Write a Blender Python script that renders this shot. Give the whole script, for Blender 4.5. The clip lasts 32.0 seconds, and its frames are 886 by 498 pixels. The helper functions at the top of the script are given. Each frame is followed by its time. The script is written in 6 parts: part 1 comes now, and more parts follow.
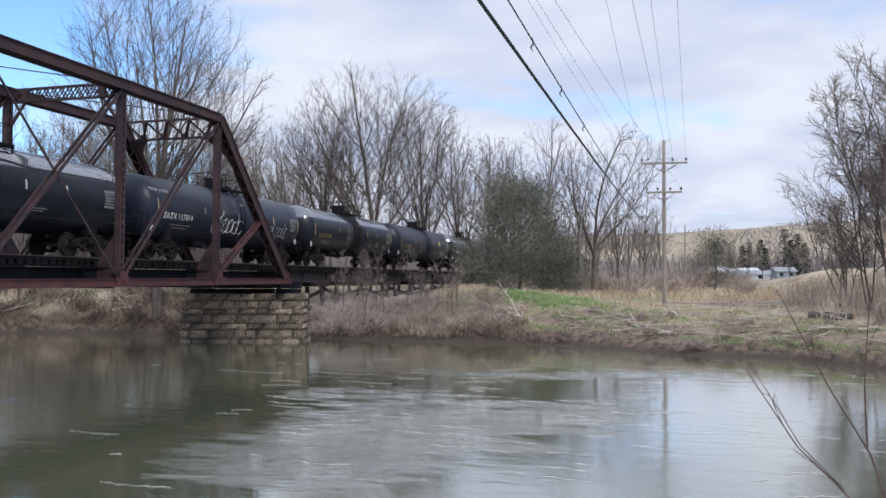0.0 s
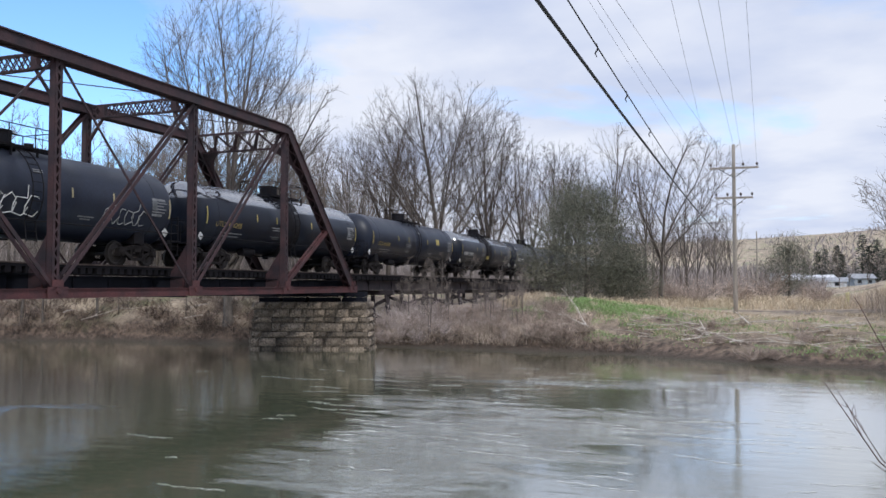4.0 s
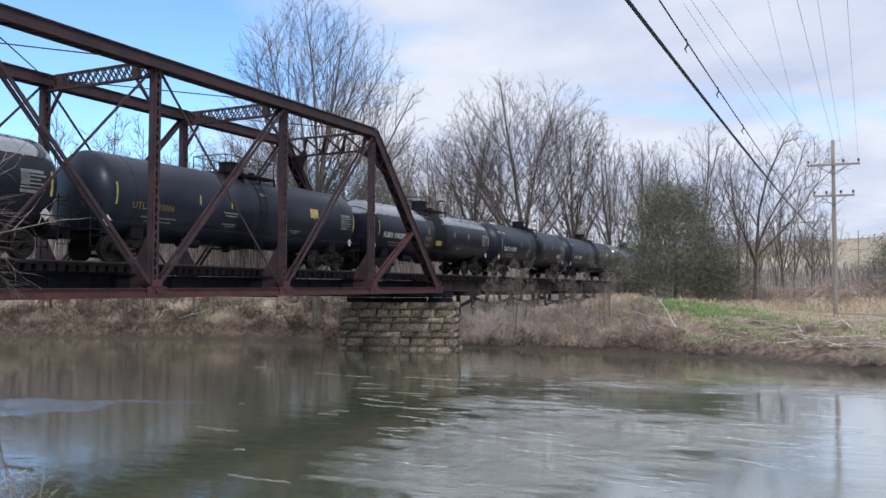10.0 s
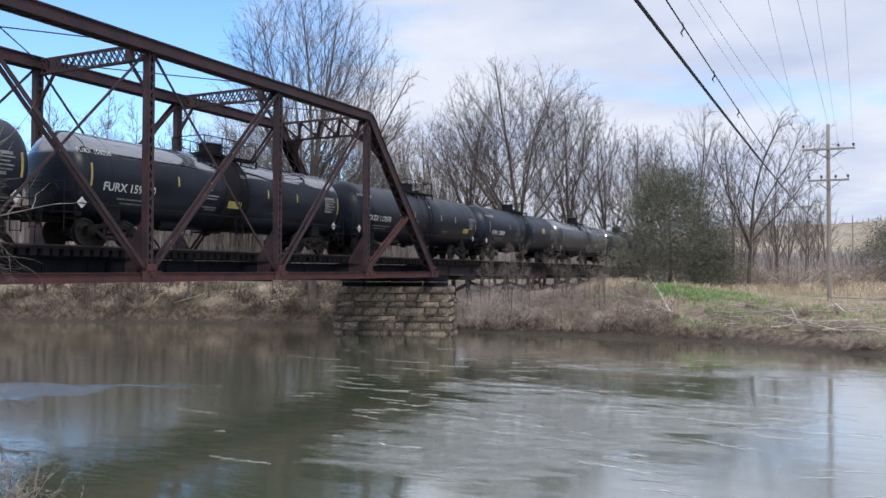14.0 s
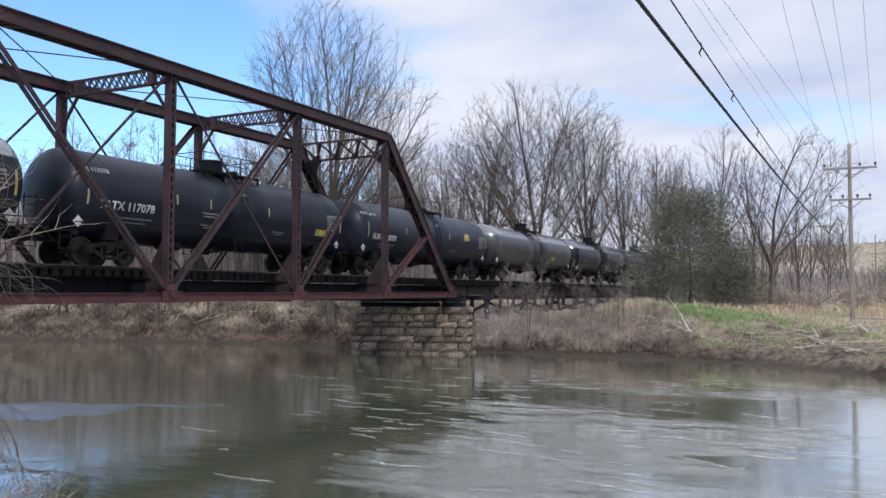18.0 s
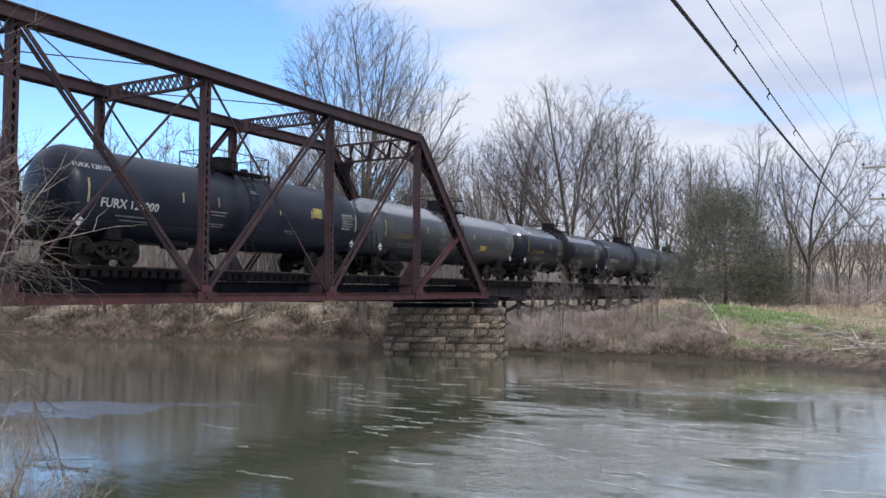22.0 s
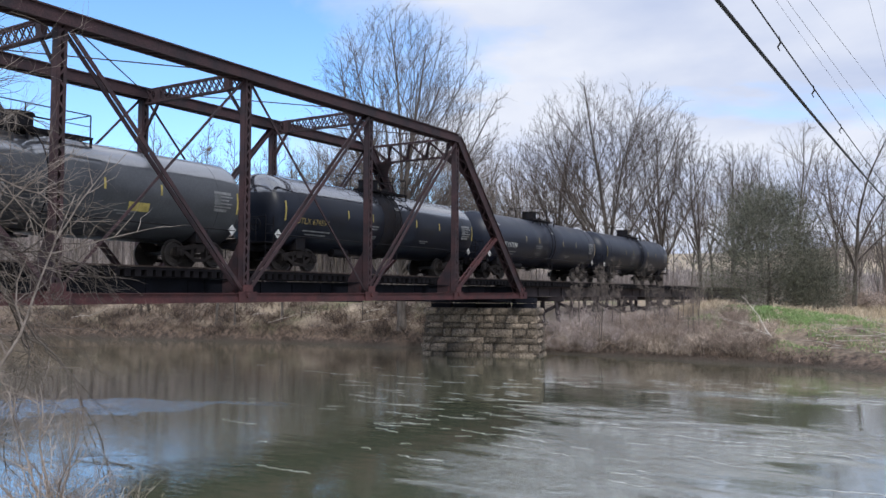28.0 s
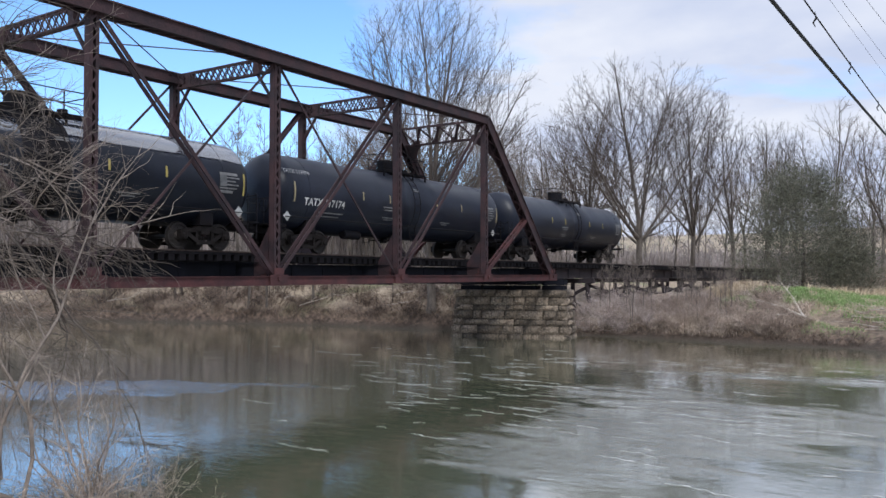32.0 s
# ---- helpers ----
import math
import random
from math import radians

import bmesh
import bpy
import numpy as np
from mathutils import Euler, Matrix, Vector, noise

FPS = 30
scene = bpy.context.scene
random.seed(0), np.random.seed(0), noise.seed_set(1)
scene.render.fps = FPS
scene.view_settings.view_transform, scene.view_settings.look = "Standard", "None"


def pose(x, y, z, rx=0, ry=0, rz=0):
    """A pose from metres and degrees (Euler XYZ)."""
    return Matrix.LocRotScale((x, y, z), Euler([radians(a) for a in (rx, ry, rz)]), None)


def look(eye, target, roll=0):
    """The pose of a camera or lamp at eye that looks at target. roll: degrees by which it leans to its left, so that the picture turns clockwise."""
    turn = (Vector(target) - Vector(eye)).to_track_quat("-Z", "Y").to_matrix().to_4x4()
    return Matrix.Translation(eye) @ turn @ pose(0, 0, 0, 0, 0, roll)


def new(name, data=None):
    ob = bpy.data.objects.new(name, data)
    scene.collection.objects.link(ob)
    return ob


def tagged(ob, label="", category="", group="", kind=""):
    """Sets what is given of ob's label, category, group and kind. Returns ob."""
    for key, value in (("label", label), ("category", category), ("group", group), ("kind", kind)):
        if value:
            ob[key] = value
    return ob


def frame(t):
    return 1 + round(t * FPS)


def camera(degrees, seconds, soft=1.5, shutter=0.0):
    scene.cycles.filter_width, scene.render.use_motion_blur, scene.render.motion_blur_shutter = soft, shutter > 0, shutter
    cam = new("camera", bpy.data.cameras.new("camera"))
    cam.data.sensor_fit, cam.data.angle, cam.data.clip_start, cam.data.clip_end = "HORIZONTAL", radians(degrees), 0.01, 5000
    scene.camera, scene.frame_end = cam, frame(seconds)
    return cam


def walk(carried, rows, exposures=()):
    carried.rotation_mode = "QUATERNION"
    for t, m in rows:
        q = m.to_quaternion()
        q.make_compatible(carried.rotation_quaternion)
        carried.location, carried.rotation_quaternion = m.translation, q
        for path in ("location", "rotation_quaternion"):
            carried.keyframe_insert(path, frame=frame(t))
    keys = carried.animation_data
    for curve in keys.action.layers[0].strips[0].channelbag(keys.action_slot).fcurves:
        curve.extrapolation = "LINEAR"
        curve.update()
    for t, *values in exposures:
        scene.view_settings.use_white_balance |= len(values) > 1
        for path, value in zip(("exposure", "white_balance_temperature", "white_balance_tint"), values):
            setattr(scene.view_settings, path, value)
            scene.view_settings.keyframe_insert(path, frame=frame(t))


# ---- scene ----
cam = camera(56.2, 32.0)
EYE = (0.0, 0.0, 3.88)
PATH = [
    (0, 13.76, 1.67, -0.12), (0.5, 13.15, 1.59, -0.18), (1, 13.14, 1.68, -0.26), (1.5, 13.71, 1.90, -0.32),
    (2, 14.67, 2.08, -0.37), (2.5, 15.66, 2.18, -0.38), (3, 16.57, 2.14, -0.24), (3.5, 17.39, 2.15, -0.12),
    (4, 18.22, 2.24, 0.07), (4.5, 19.03, 2.45, 0.18), (6.5, 20.85, 2.98, 0.18), (7, 20.89, 2.51, 0.04),
    (7.5, 20.90, 2.00, -0.04), (8, 21.04, 1.58, -0.19), (8.5, 21.60, 1.46, -0.29), (9, 22.47, 1.63, -0.29),
    (9.5, 23.43, 1.99, -0.20), (10, 24.11, 2.29, -0.06), (10.5, 24.36, 2.51, 0.08), (11, 24.27, 2.60, 0.18),
    (11.5, 24.06, 2.58, 0.20), (12, 23.85, 2.36, 0.15), (12.5, 23.72, 1.97, 0.10), (13, 23.70, 1.55, 0.03),
    (13.5, 23.75, 1.25, 0.01), (14, 23.78, 1.21, -0.06), (14.5, 23.62, 1.35, -0.02), (16.5, 22.49, 2.10, -0.61),
    (17, 23.06, 2.28, -0.54), (17.5, 24.02, 2.44, -0.33), (18, 25.04, 2.60, -0.06), (18.5, 25.92, 2.79, 0.16),
    (19, 26.53, 2.95, 0.22), (19.5, 26.92, 2.96, 0.21), (20, 27.11, 2.87, 0.08), (20.5, 27.18, 2.73, -0.03),
    (21, 27.18, 2.65, -0.06), (21.5, 27.19, 2.63, -0.07), (22, 27.25, 2.65, -0.04), (22.5, 27.34, 2.65, 0.00),
    (23, 27.35, 2.65, -0.01), (23.5, 27.29, 2.65, -0.04), (24, 27.23, 2.71, -0.12), (24.5, 27.27, 2.94, -0.24),
    (25, 27.49, 3.24, -0.35), (25.5, 27.87, 3.51, -0.37), (27.5, 29.59, 2.84, -0.24), (28, 29.88, 2.66, -0.17),
    (28.5, 30.08, 2.57, -0.10), (29, 30.16, 2.52, -0.04), (29.5, 30.21, 2.34, 0.01), (30, 30.34, 2.05, 0.07),
    (30.5, 30.57, 1.77, 0.15), (31, 30.87, 1.61, 0.19), (31.5, 31.21, 1.54, 0.22), (32, 31.93, 1.44, 0.10),
]
walk(cam, [(t, pose(*EYE, 90 + p, r, y)) for t, y, p, r in PATH], [(0, 0.06, 6050, 10), (32, 0.06, 6050, 10)])

# ---- sky, sun ----
world = bpy.data.worlds.new("sky")
scene.world = world
world.use_nodes = True
SUN_EL, SUN_AZ = 42.0, 150.0     # azimuth clockwise from +y


def make_sky():
    nt = world.node_tree
    nt.nodes.clear()
    n, l = nt.nodes, nt.links
    out = n.new("ShaderNodeOutputWorld")
    bg = n.new("ShaderNodeBackground")
    sky = n.new("ShaderNodeTexSky")
    sky.sky_type, sky.sun_disc = "NISHITA", False
    sky.sun_elevation, sky.sun_rotation = radians(SUN_EL), radians(SUN_AZ)
    sky.air_density, sky.dust_density, sky.ozone_density = 1.0, 0.6, 1.5
    gain = n.new("ShaderNodeMixRGB")
    gain.blend_type = "MULTIPLY"
    gain.inputs[0].default_value = 1.0
    gain.inputs[2].default_value = (0.150, 0.182, 0.214, 1)
    l.new(sky.outputs[0], gain.inputs[1])
    tc = n.new("ShaderNodeTexCoord")
    # flatten the direction on to a cloud deck
    sep = n.new("ShaderNodeSeparateXYZ")
    l.new(tc.outputs["Generated"], sep.inputs[0])
    zc = n.new("ShaderNodeMath"); zc.operation = "MAXIMUM"; zc.inputs[1].default_value = 0.0
    l.new(sep.outputs[2], zc.inputs[0])
    za = n.new("ShaderNodeMath"); za.operation = "ADD"; za.inputs[1].default_value = 0.16
    l.new(zc.outputs[0], za.inputs[0])
    dx = n.new("ShaderNodeMath"); dx.operation = "DIVIDE"
    dy = n.new("ShaderNodeMath"); dy.operation = "DIVIDE"
    l.new(sep.outputs[0], dx.inputs[0]); l.new(za.outputs[0], dx.inputs[1])
    l.new(sep.outputs[1], dy.inputs[0]); l.new(za.outputs[0], dy.inputs[1])
    com = n.new("ShaderNodeCombineXYZ")
    l.new(dx.outputs[0], com.inputs[0]); l.new(dy.outputs[0], com.inputs[1])
    big = n.new("ShaderNodeTexNoise")
    big.inputs["Scale"].default_value, big.inputs["Detail"].default_value = 0.75, 9.0
    big.inputs["Roughness"].default_value, big.inputs["Distortion"].default_value = 0.55, 0.3
    off = n.new("ShaderNodeVectorMath"); off.operation = "ADD"; off.inputs[1].default_value = (3.1, 0.4, 0.0)
    l.new(com.outputs[0], off.inputs[0]); l.new(off.outputs[0], big.inputs["Vector"])
    cover = n.new("ShaderNodeValToRGB")
    cover.color_ramp.elements[0].position, cover.color_ramp.elements[0].color = 0.40, (0, 0, 0, 1)
    cover.color_ramp.elements[1].position, cover.color_ramp.elements[1].color = 0.56, (1, 1, 1, 1)
    # clear sky over the left bank, cloud elsewhere
    side = n.new("ShaderNodeMapRange")
    side.inputs["From Min"].default_value, side.inputs["From Max"].default_value = -0.80, -0.25
    side.inputs["To Min"].default_value, side.inputs["To Max"].default_value = -0.11, 0.09
    l.new(sep.outputs[0], side.inputs[0])
    # cloud banks thicken towards the horizon on the cloudy side
    low = n.new("ShaderNodeMapRange")
    low.inputs["From Min"].default_value, low.inputs["From Max"].default_value = 0.02, 0.20
    low.inputs["To Min"].default_value, low.inputs["To Max"].default_value = 0.22, 0.0
    l.new(sep.outputs[2], low.inputs[0])
    east = n.new("ShaderNodeMapRange")
    east.inputs["From Min"].default_value, east.inputs["From Max"].default_value = -0.50, -0.25
    l.new(sep.outputs[0], east.inputs[0])
    bank = n.new("ShaderNodeMath"); bank.operation = "MULTIPLY"
    l.new(low.outputs[0], bank.inputs[0]); l.new(east.outputs[0], bank.inputs[1])
    thick = n.new("ShaderNodeMath"); thick.operation = "ADD"
    l.new(bank.outputs[0], thick.inputs[0]); l.new(side.outputs[0], thick.inputs[1])
    # extra cloud added overhead, above the view, to whiten what the water reflects
    roof = n.new("ShaderNodeMapRange")
    roof.interpolation_type = "SMOOTHSTEP"
    roof.inputs["From Min"].default_value, roof.inputs["From Max"].default_value = 0.30, 0.46
    roof.inputs["To Min"].default_value, roof.inputs["To Max"].default_value = 0.0, 0.17
    l.new(sep.outputs[2], roof.inputs[0])
    above = n.new("ShaderNodeMath"); above.operation = "ADD"
    l.new(thick.outputs[0], above.inputs[0]); l.new(roof.outputs[0], above.inputs[1])
    thick = above
    tot = n.new("ShaderNodeMath"); tot.operation = "ADD"
    l.new(big.outputs[0], tot.inputs[0]); l.new(thick.outputs[0], tot.inputs[1])
    l.new(tot.outputs[0], cover.inputs[0])
    fine = n.new("ShaderNodeTexNoise")
    fine.inputs["Scale"].default_value, fine.inputs["Detail"].default_value = 1.6, 6.0
    l.new(off.outputs[0], fine.inputs["Vector"])
    tone = n.new("ShaderNodeValToRGB")
    tone.color_ramp.elements[0].position, tone.color_ramp.elements[0].color = 0.34, (0.56, 0.61, 0.76, 1)
    tone.color_ramp.elements[1].position, tone.color_ramp.elements[1].color = 0.64, (0.82, 0.825, 0.875, 1)
    l.new(fine.outputs[0], tone.inputs[0])
    # cloud above the view is brightened to lift reflections and ground light
    overhead_gain = n.new("ShaderNodeMapRange")
    overhead_gain.interpolation_type = "SMOOTHSTEP"
    overhead_gain.inputs["From Min"].default_value, overhead_gain.inputs["From Max"].default_value = 0.30, 0.75
    overhead_gain.inputs["To Min"].default_value, overhead_gain.inputs["To Max"].default_value = 1.0, 1.5
    l.new(sep.outputs[2], overhead_gain.inputs[0])
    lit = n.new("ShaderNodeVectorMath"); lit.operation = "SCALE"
    l.new(tone.outputs[0], lit.inputs[0]); l.new(overhead_gain.outputs[0], lit.inputs["Scale"])
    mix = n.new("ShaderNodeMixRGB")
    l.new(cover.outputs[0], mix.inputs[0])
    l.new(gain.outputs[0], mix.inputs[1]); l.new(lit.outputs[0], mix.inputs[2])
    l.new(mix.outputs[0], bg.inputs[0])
    bg.inputs[1].default_value = 1.0
    l.new(bg.outputs[0], out.inputs[0])


make_sky()
sun = new("sun", bpy.data.lights.new("sun", "SUN"))
sun.data.energy, sun.data.angle, sun.data.color = 1.6, radians(8), (1.0, 0.95, 0.87)
a, e = radians(SUN_AZ), radians(SUN_EL)
sun.matrix_world = look((0, 0, 0), (-math.sin(a) * math.cos(e), -math.cos(a) * math.cos(e), -math.sin(e)))
scene.view_settings.exposure = 0.0

# ---- materials ----
def material(name, color, rough=0.8, metal=0.0, vary=0.25, scale=3.0, fine=40.0, bump=0.2, color2=None, per_object=0.0, stretch=(1, 1, 1), spec=0.5, bump_dist=0.02, island=0.0):
    """A surface with broad stains, fine grain and relief, in metres."""
    m = bpy.data.materials.new(name)
    m.use_nodes = True
    nt = m.node_tree
    n, l = nt.nodes, nt.links
    b = n["Principled BSDF"]
    tc = n.new("ShaderNodeTexCoord")
    mp = n.new("ShaderNodeMapping")
    mp.inputs["Scale"].default_value = stretch
    l.new(tc.outputs["Object"], mp.inputs[0])
    broad = n.new("ShaderNodeTexNoise")
    broad.inputs["Scale"].default_value, broad.inputs["Detail"].default_value = scale, 5
    l.new(mp.outputs[0], broad.inputs["Vector"])
    grain = n.new("ShaderNodeTexNoise")
    grain.inputs["Scale"].default_value, grain.inputs["Detail"].default_value = fine, 3
    l.new(mp.outputs[0], grain.inputs["Vector"])
    c2 = color2 or tuple(c * 0.55 for c in color)
    ramp = n.new("ShaderNodeValToRGB")
    ramp.color_ramp.elements[0].position, ramp.color_ramp.elements[0].color = 0.32, (*c2, 1)
    ramp.color_ramp.elements[1].position, ramp.color_ramp.elements[1].color = 0.64, (*color, 1)
    l.new(broad.outputs[0], ramp.inputs[0])
    hsv = n.new("ShaderNodeHueSaturation")
    l.new(ramp.outputs[0], hsv.inputs["Color"])
    mr = n.new("ShaderNodeMapRange")
    mr.inputs["From Min"].default_value, mr.inputs["From Max"].default_value = 0.25, 0.75
    mr.inputs["To Min"].default_value, mr.inputs["To Max"].default_value = 1 - vary, 1 + vary
    l.new(grain.outputs[0], mr.inputs[0])
    val = mr.outputs[0]
    if per_object or island:
        src = n.new("ShaderNodeNewGeometry").outputs["Random Per Island"] if island else n.new("ShaderNodeObjectInfo").outputs["Random"]
        k = island or per_object
        r = n.new("ShaderNodeMapRange")
        r.inputs["To Min"].default_value, r.inputs["To Max"].default_value = 1 - k, 1 + k
        l.new(src, r.inputs[0])
        mul = n.new("ShaderNodeMath"); mul.operation = "MULTIPLY"
        l.new(val, mul.inputs[0]); l.new(r.outputs[0], mul.inputs[1])
        val = mul.outputs[0]
    l.new(val, hsv.inputs["Value"])
    l.new(hsv.outputs[0], b.inputs["Base Color"])
    b.inputs["Metallic"].default_value = metal
    rr = n.new("ShaderNodeMapRange")
    rr.inputs["To Min"].default_value, rr.inputs["To Max"].default_value = max(rough - 0.12, 0.03), min(rough + 0.12, 1)
    l.new(broad.outputs[0], rr.inputs[0])
    l.new(rr.outputs[0], b.inputs["Roughness"])
    b.inputs["Specular IOR Level"].default_value = spec
    if bump:
        bp = n.new("ShaderNodeBump")
        bp.inputs["Strength"].default_value, bp.inputs["Distance"].default_value = bump, bump_dist
        l.new(grain.outputs[0], bp.inputs["Height"])
        l.new(bp.outputs[0], b.inputs["Normal"])
    return m


STEEL = material("rusted_steel", (0.056, 0.027, 0.030), 0.72, 0.0, 0.45, 1.6, 22, 0.3, (0.022, 0.014, 0.018))
CHORD = material("red_rusted_steel", (0.100, 0.034, 0.034), 0.72, 0.0, 0.35, 1.6, 22, 0.3, (0.048, 0.020, 0.022))
GIRDER = material("weathered_girder_steel", (0.042, 0.031, 0.034), 0.8, 0.0, 0.35, 1.0, 20, 0.3, (0.018, 0.014, 0.017))
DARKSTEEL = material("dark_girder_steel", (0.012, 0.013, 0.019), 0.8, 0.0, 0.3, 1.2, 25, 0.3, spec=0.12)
RAIL = material("rail_steel", (0.16, 0.12, 0.10), 0.45, 0.6, 0.2, 3, 30, 0.1)
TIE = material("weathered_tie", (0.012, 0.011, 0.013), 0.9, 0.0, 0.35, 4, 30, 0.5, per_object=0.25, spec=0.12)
STONE = material("pier_sandstone", (0.25, 0.20, 0.150), 0.9, 0.0, 0.55, 1.1, 9, 1.0, (0.060, 0.048, 0.038), per_object=0.5, bump_dist=0.05)
MORTAR = material("pier_mortar", (0.085, 0.072, 0.058), 0.95, 0.0, 0.3, 4, 30, 0.5)
CONCRETE = material("old_concrete", (0.45, 0.43, 0.39), 0.9, 0.0, 0.2, 1.5, 20, 0.4)
TANK = material("black_tank_paint", (0.015, 0.019, 0.033), 0.40, 0.0, 0.25, 0.8, 18, 0.04, (0.010, 0.013, 0.023), per_object=0.35, spec=0.32)
GLOSS = material("glossy_black_tank_paint", (0.012, 0.016, 0.028), 0.38, 0.0, 0.2, 0.8, 18, 0.03, (0.010, 0.012, 0.019), spec=0.28)
TANKGREY = material("grey_tank_paint", (0.062, 0.066, 0.075), 0.36, 0.0, 0.2, 0.8, 18, 0.05, (0.045, 0.048, 0.055))


def top_sheen(mat, ior, rough):
    """Clear gloss confined to a tank's top, shaped to the bright strip of sky."""
    n, l = mat.node_tree.nodes, mat.node_tree.links
    b = n["Principled BSDF"]
    tc = n.new("ShaderNodeTexCoord")
    sep = n.new("ShaderNodeSeparateXYZ")
    l.new(tc.outputs["Object"], sep.inputs[0])
    t = n.new("ShaderNodeTexNoise")
    t.inputs["Scale"].default_value, t.inputs["Detail"].default_value = 2.5, 6
    l.new(tc.outputs["Object"], t.inputs["Vector"])
    add = n.new("ShaderNodeMath"); add.operation = "MULTIPLY_ADD"; add.inputs[1].default_value = 0.16
    l.new(t.outputs[0], add.inputs[0]); l.new(sep.outputs[2], add.inputs[2])
    r = n.new("ShaderNodeMapRange")
    r.inputs["From Min"].default_value, r.inputs["From Max"].default_value = 3.12, 3.24
    r.inputs["To Min"].default_value, r.inputs["To Max"].default_value = 0.0, 1.0
    l.new(add.outputs[0], r.inputs[0])
    l.new(r.outputs[0], b.inputs["Coat Weight"])
    b.inputs["Coat Roughness"].default_value, b.inputs["Coat IOR"].default_value = rough, ior


top_sheen(GLOSS, 2.7, 0.07)
top_sheen(TANKGREY, 2.4, 0.10)
UNDER = material("underframe_black", (0.013, 0.013, 0.017), 0.65, 0.0, 0.3, 3, 30, 0.2, (0.015, 0.012, 0.012), spec=0.12)
TRUCK = material("bogie_grime", (0.026, 0.022, 0.021), 0.75, 0.0, 0.4, 4, 30, 0.3, (0.012, 0.010, 0.010), spec=0.12)
WHEEL = material("wheel_steel", (0.055, 0.047, 0.043), 0.6, 0.4, 0.25, 4, 30, 0.2)
WHITE = material("white_marking", (0.72, 0.72, 0.70), 0.6, 0.0, 0.15, 4, 40, 0.0)
CREAM = material("faded_reflective_strip", (0.50, 0.42, 0.24), 0.6, 0.0, 0.15, 4, 40, 0.0)
OCHRE = material("faded_ochre_lettering", (0.34, 0.25, 0.085), 0.65, 0.0, 0.2, 4, 40, 0.0)
YELLOW = material("yellow_marking", (0.52, 0.42, 0.12), 0.6, 0.0, 0.15, 4, 40, 0.0)
DULLPLATE = material("dull_grey_plate", (0.16, 0.165, 0.17), 0.6, 0.0, 0.2, 4, 40, 0.0)
GREYMARK = material("grey_marking", (0.26, 0.26, 0.26), 0.6, 0.0, 0.2, 4, 40, 0.0)
BARK = material("grey_brown_bark", (0.165, 0.14, 0.12), 0.9, 0.0, 0.35, 2.5, 25, 0.6, (0.055, 0.045, 0.038), stretch=(1, 1, 0.25))
PALETWIG = material("pale_sapling_bark", (0.50, 0.44, 0.39), 0.9, 0.0, 0.2, 2.0, 15, 0.0, (0.36, 0.31, 0.27), per_object=0.2)
# distant brush and woods: aerial haze is put into this paler colour
HAZEWOOD = material("haze_tinted_brush", (0.36, 0.315, 0.295), 0.9, 0.0, 0.25, 0.2, 3, 0.0, (0.20, 0.17, 0.16), island=0.4)
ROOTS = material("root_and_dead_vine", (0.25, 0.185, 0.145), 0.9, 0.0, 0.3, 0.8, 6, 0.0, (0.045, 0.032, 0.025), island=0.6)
THICKET_HAZE = material("thicket_and_haze_twig", (0.27, 0.225, 0.195), 0.9, 0.0, 0.2, 2.0, 15, 0.0, (0.17, 0.14, 0.12), per_object=0.2)
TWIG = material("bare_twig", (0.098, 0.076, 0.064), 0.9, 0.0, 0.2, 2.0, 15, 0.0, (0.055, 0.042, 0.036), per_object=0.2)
POLE = material("weathered_pole", (0.34, 0.30, 0.255), 0.9, 0.0, 0.25, 3, 30, 0.4, (0.24, 0.21, 0.18), stretch=(4, 4, 0.3))
WIRE = material("black_cable", (0.02, 0.02, 0.022), 0.6, 0.0, 0.1, 3, 30, 0.0)
DRYGRASS = material("dry_grass", (0.60, 0.50, 0.36), 0.9, 0.0, 0.3, 0.4, 6, 0.0, (0.42, 0.33, 0.225), island=0.35)
GREENGRASS = material("green_grass", (0.30, 0.43, 0.17), 0.9, 0.0, 0.3, 0.5, 6, 0.0, (0.20, 0.28, 0.11), island=0.35)
BRUSH = material("dead_brush", (0.60, 0.50, 0.41), 0.9, 0.0, 0.3, 0.6, 6, 0.0, (0.20, 0.15, 0.115), island=0.45)
CEDAR = material("cedar_foliage", (0.200, 0.192, 0.150), 0.9, 0.0, 0.35, 0.5, 6, 0.0, (0.085, 0.092, 0.060), island=0.55)


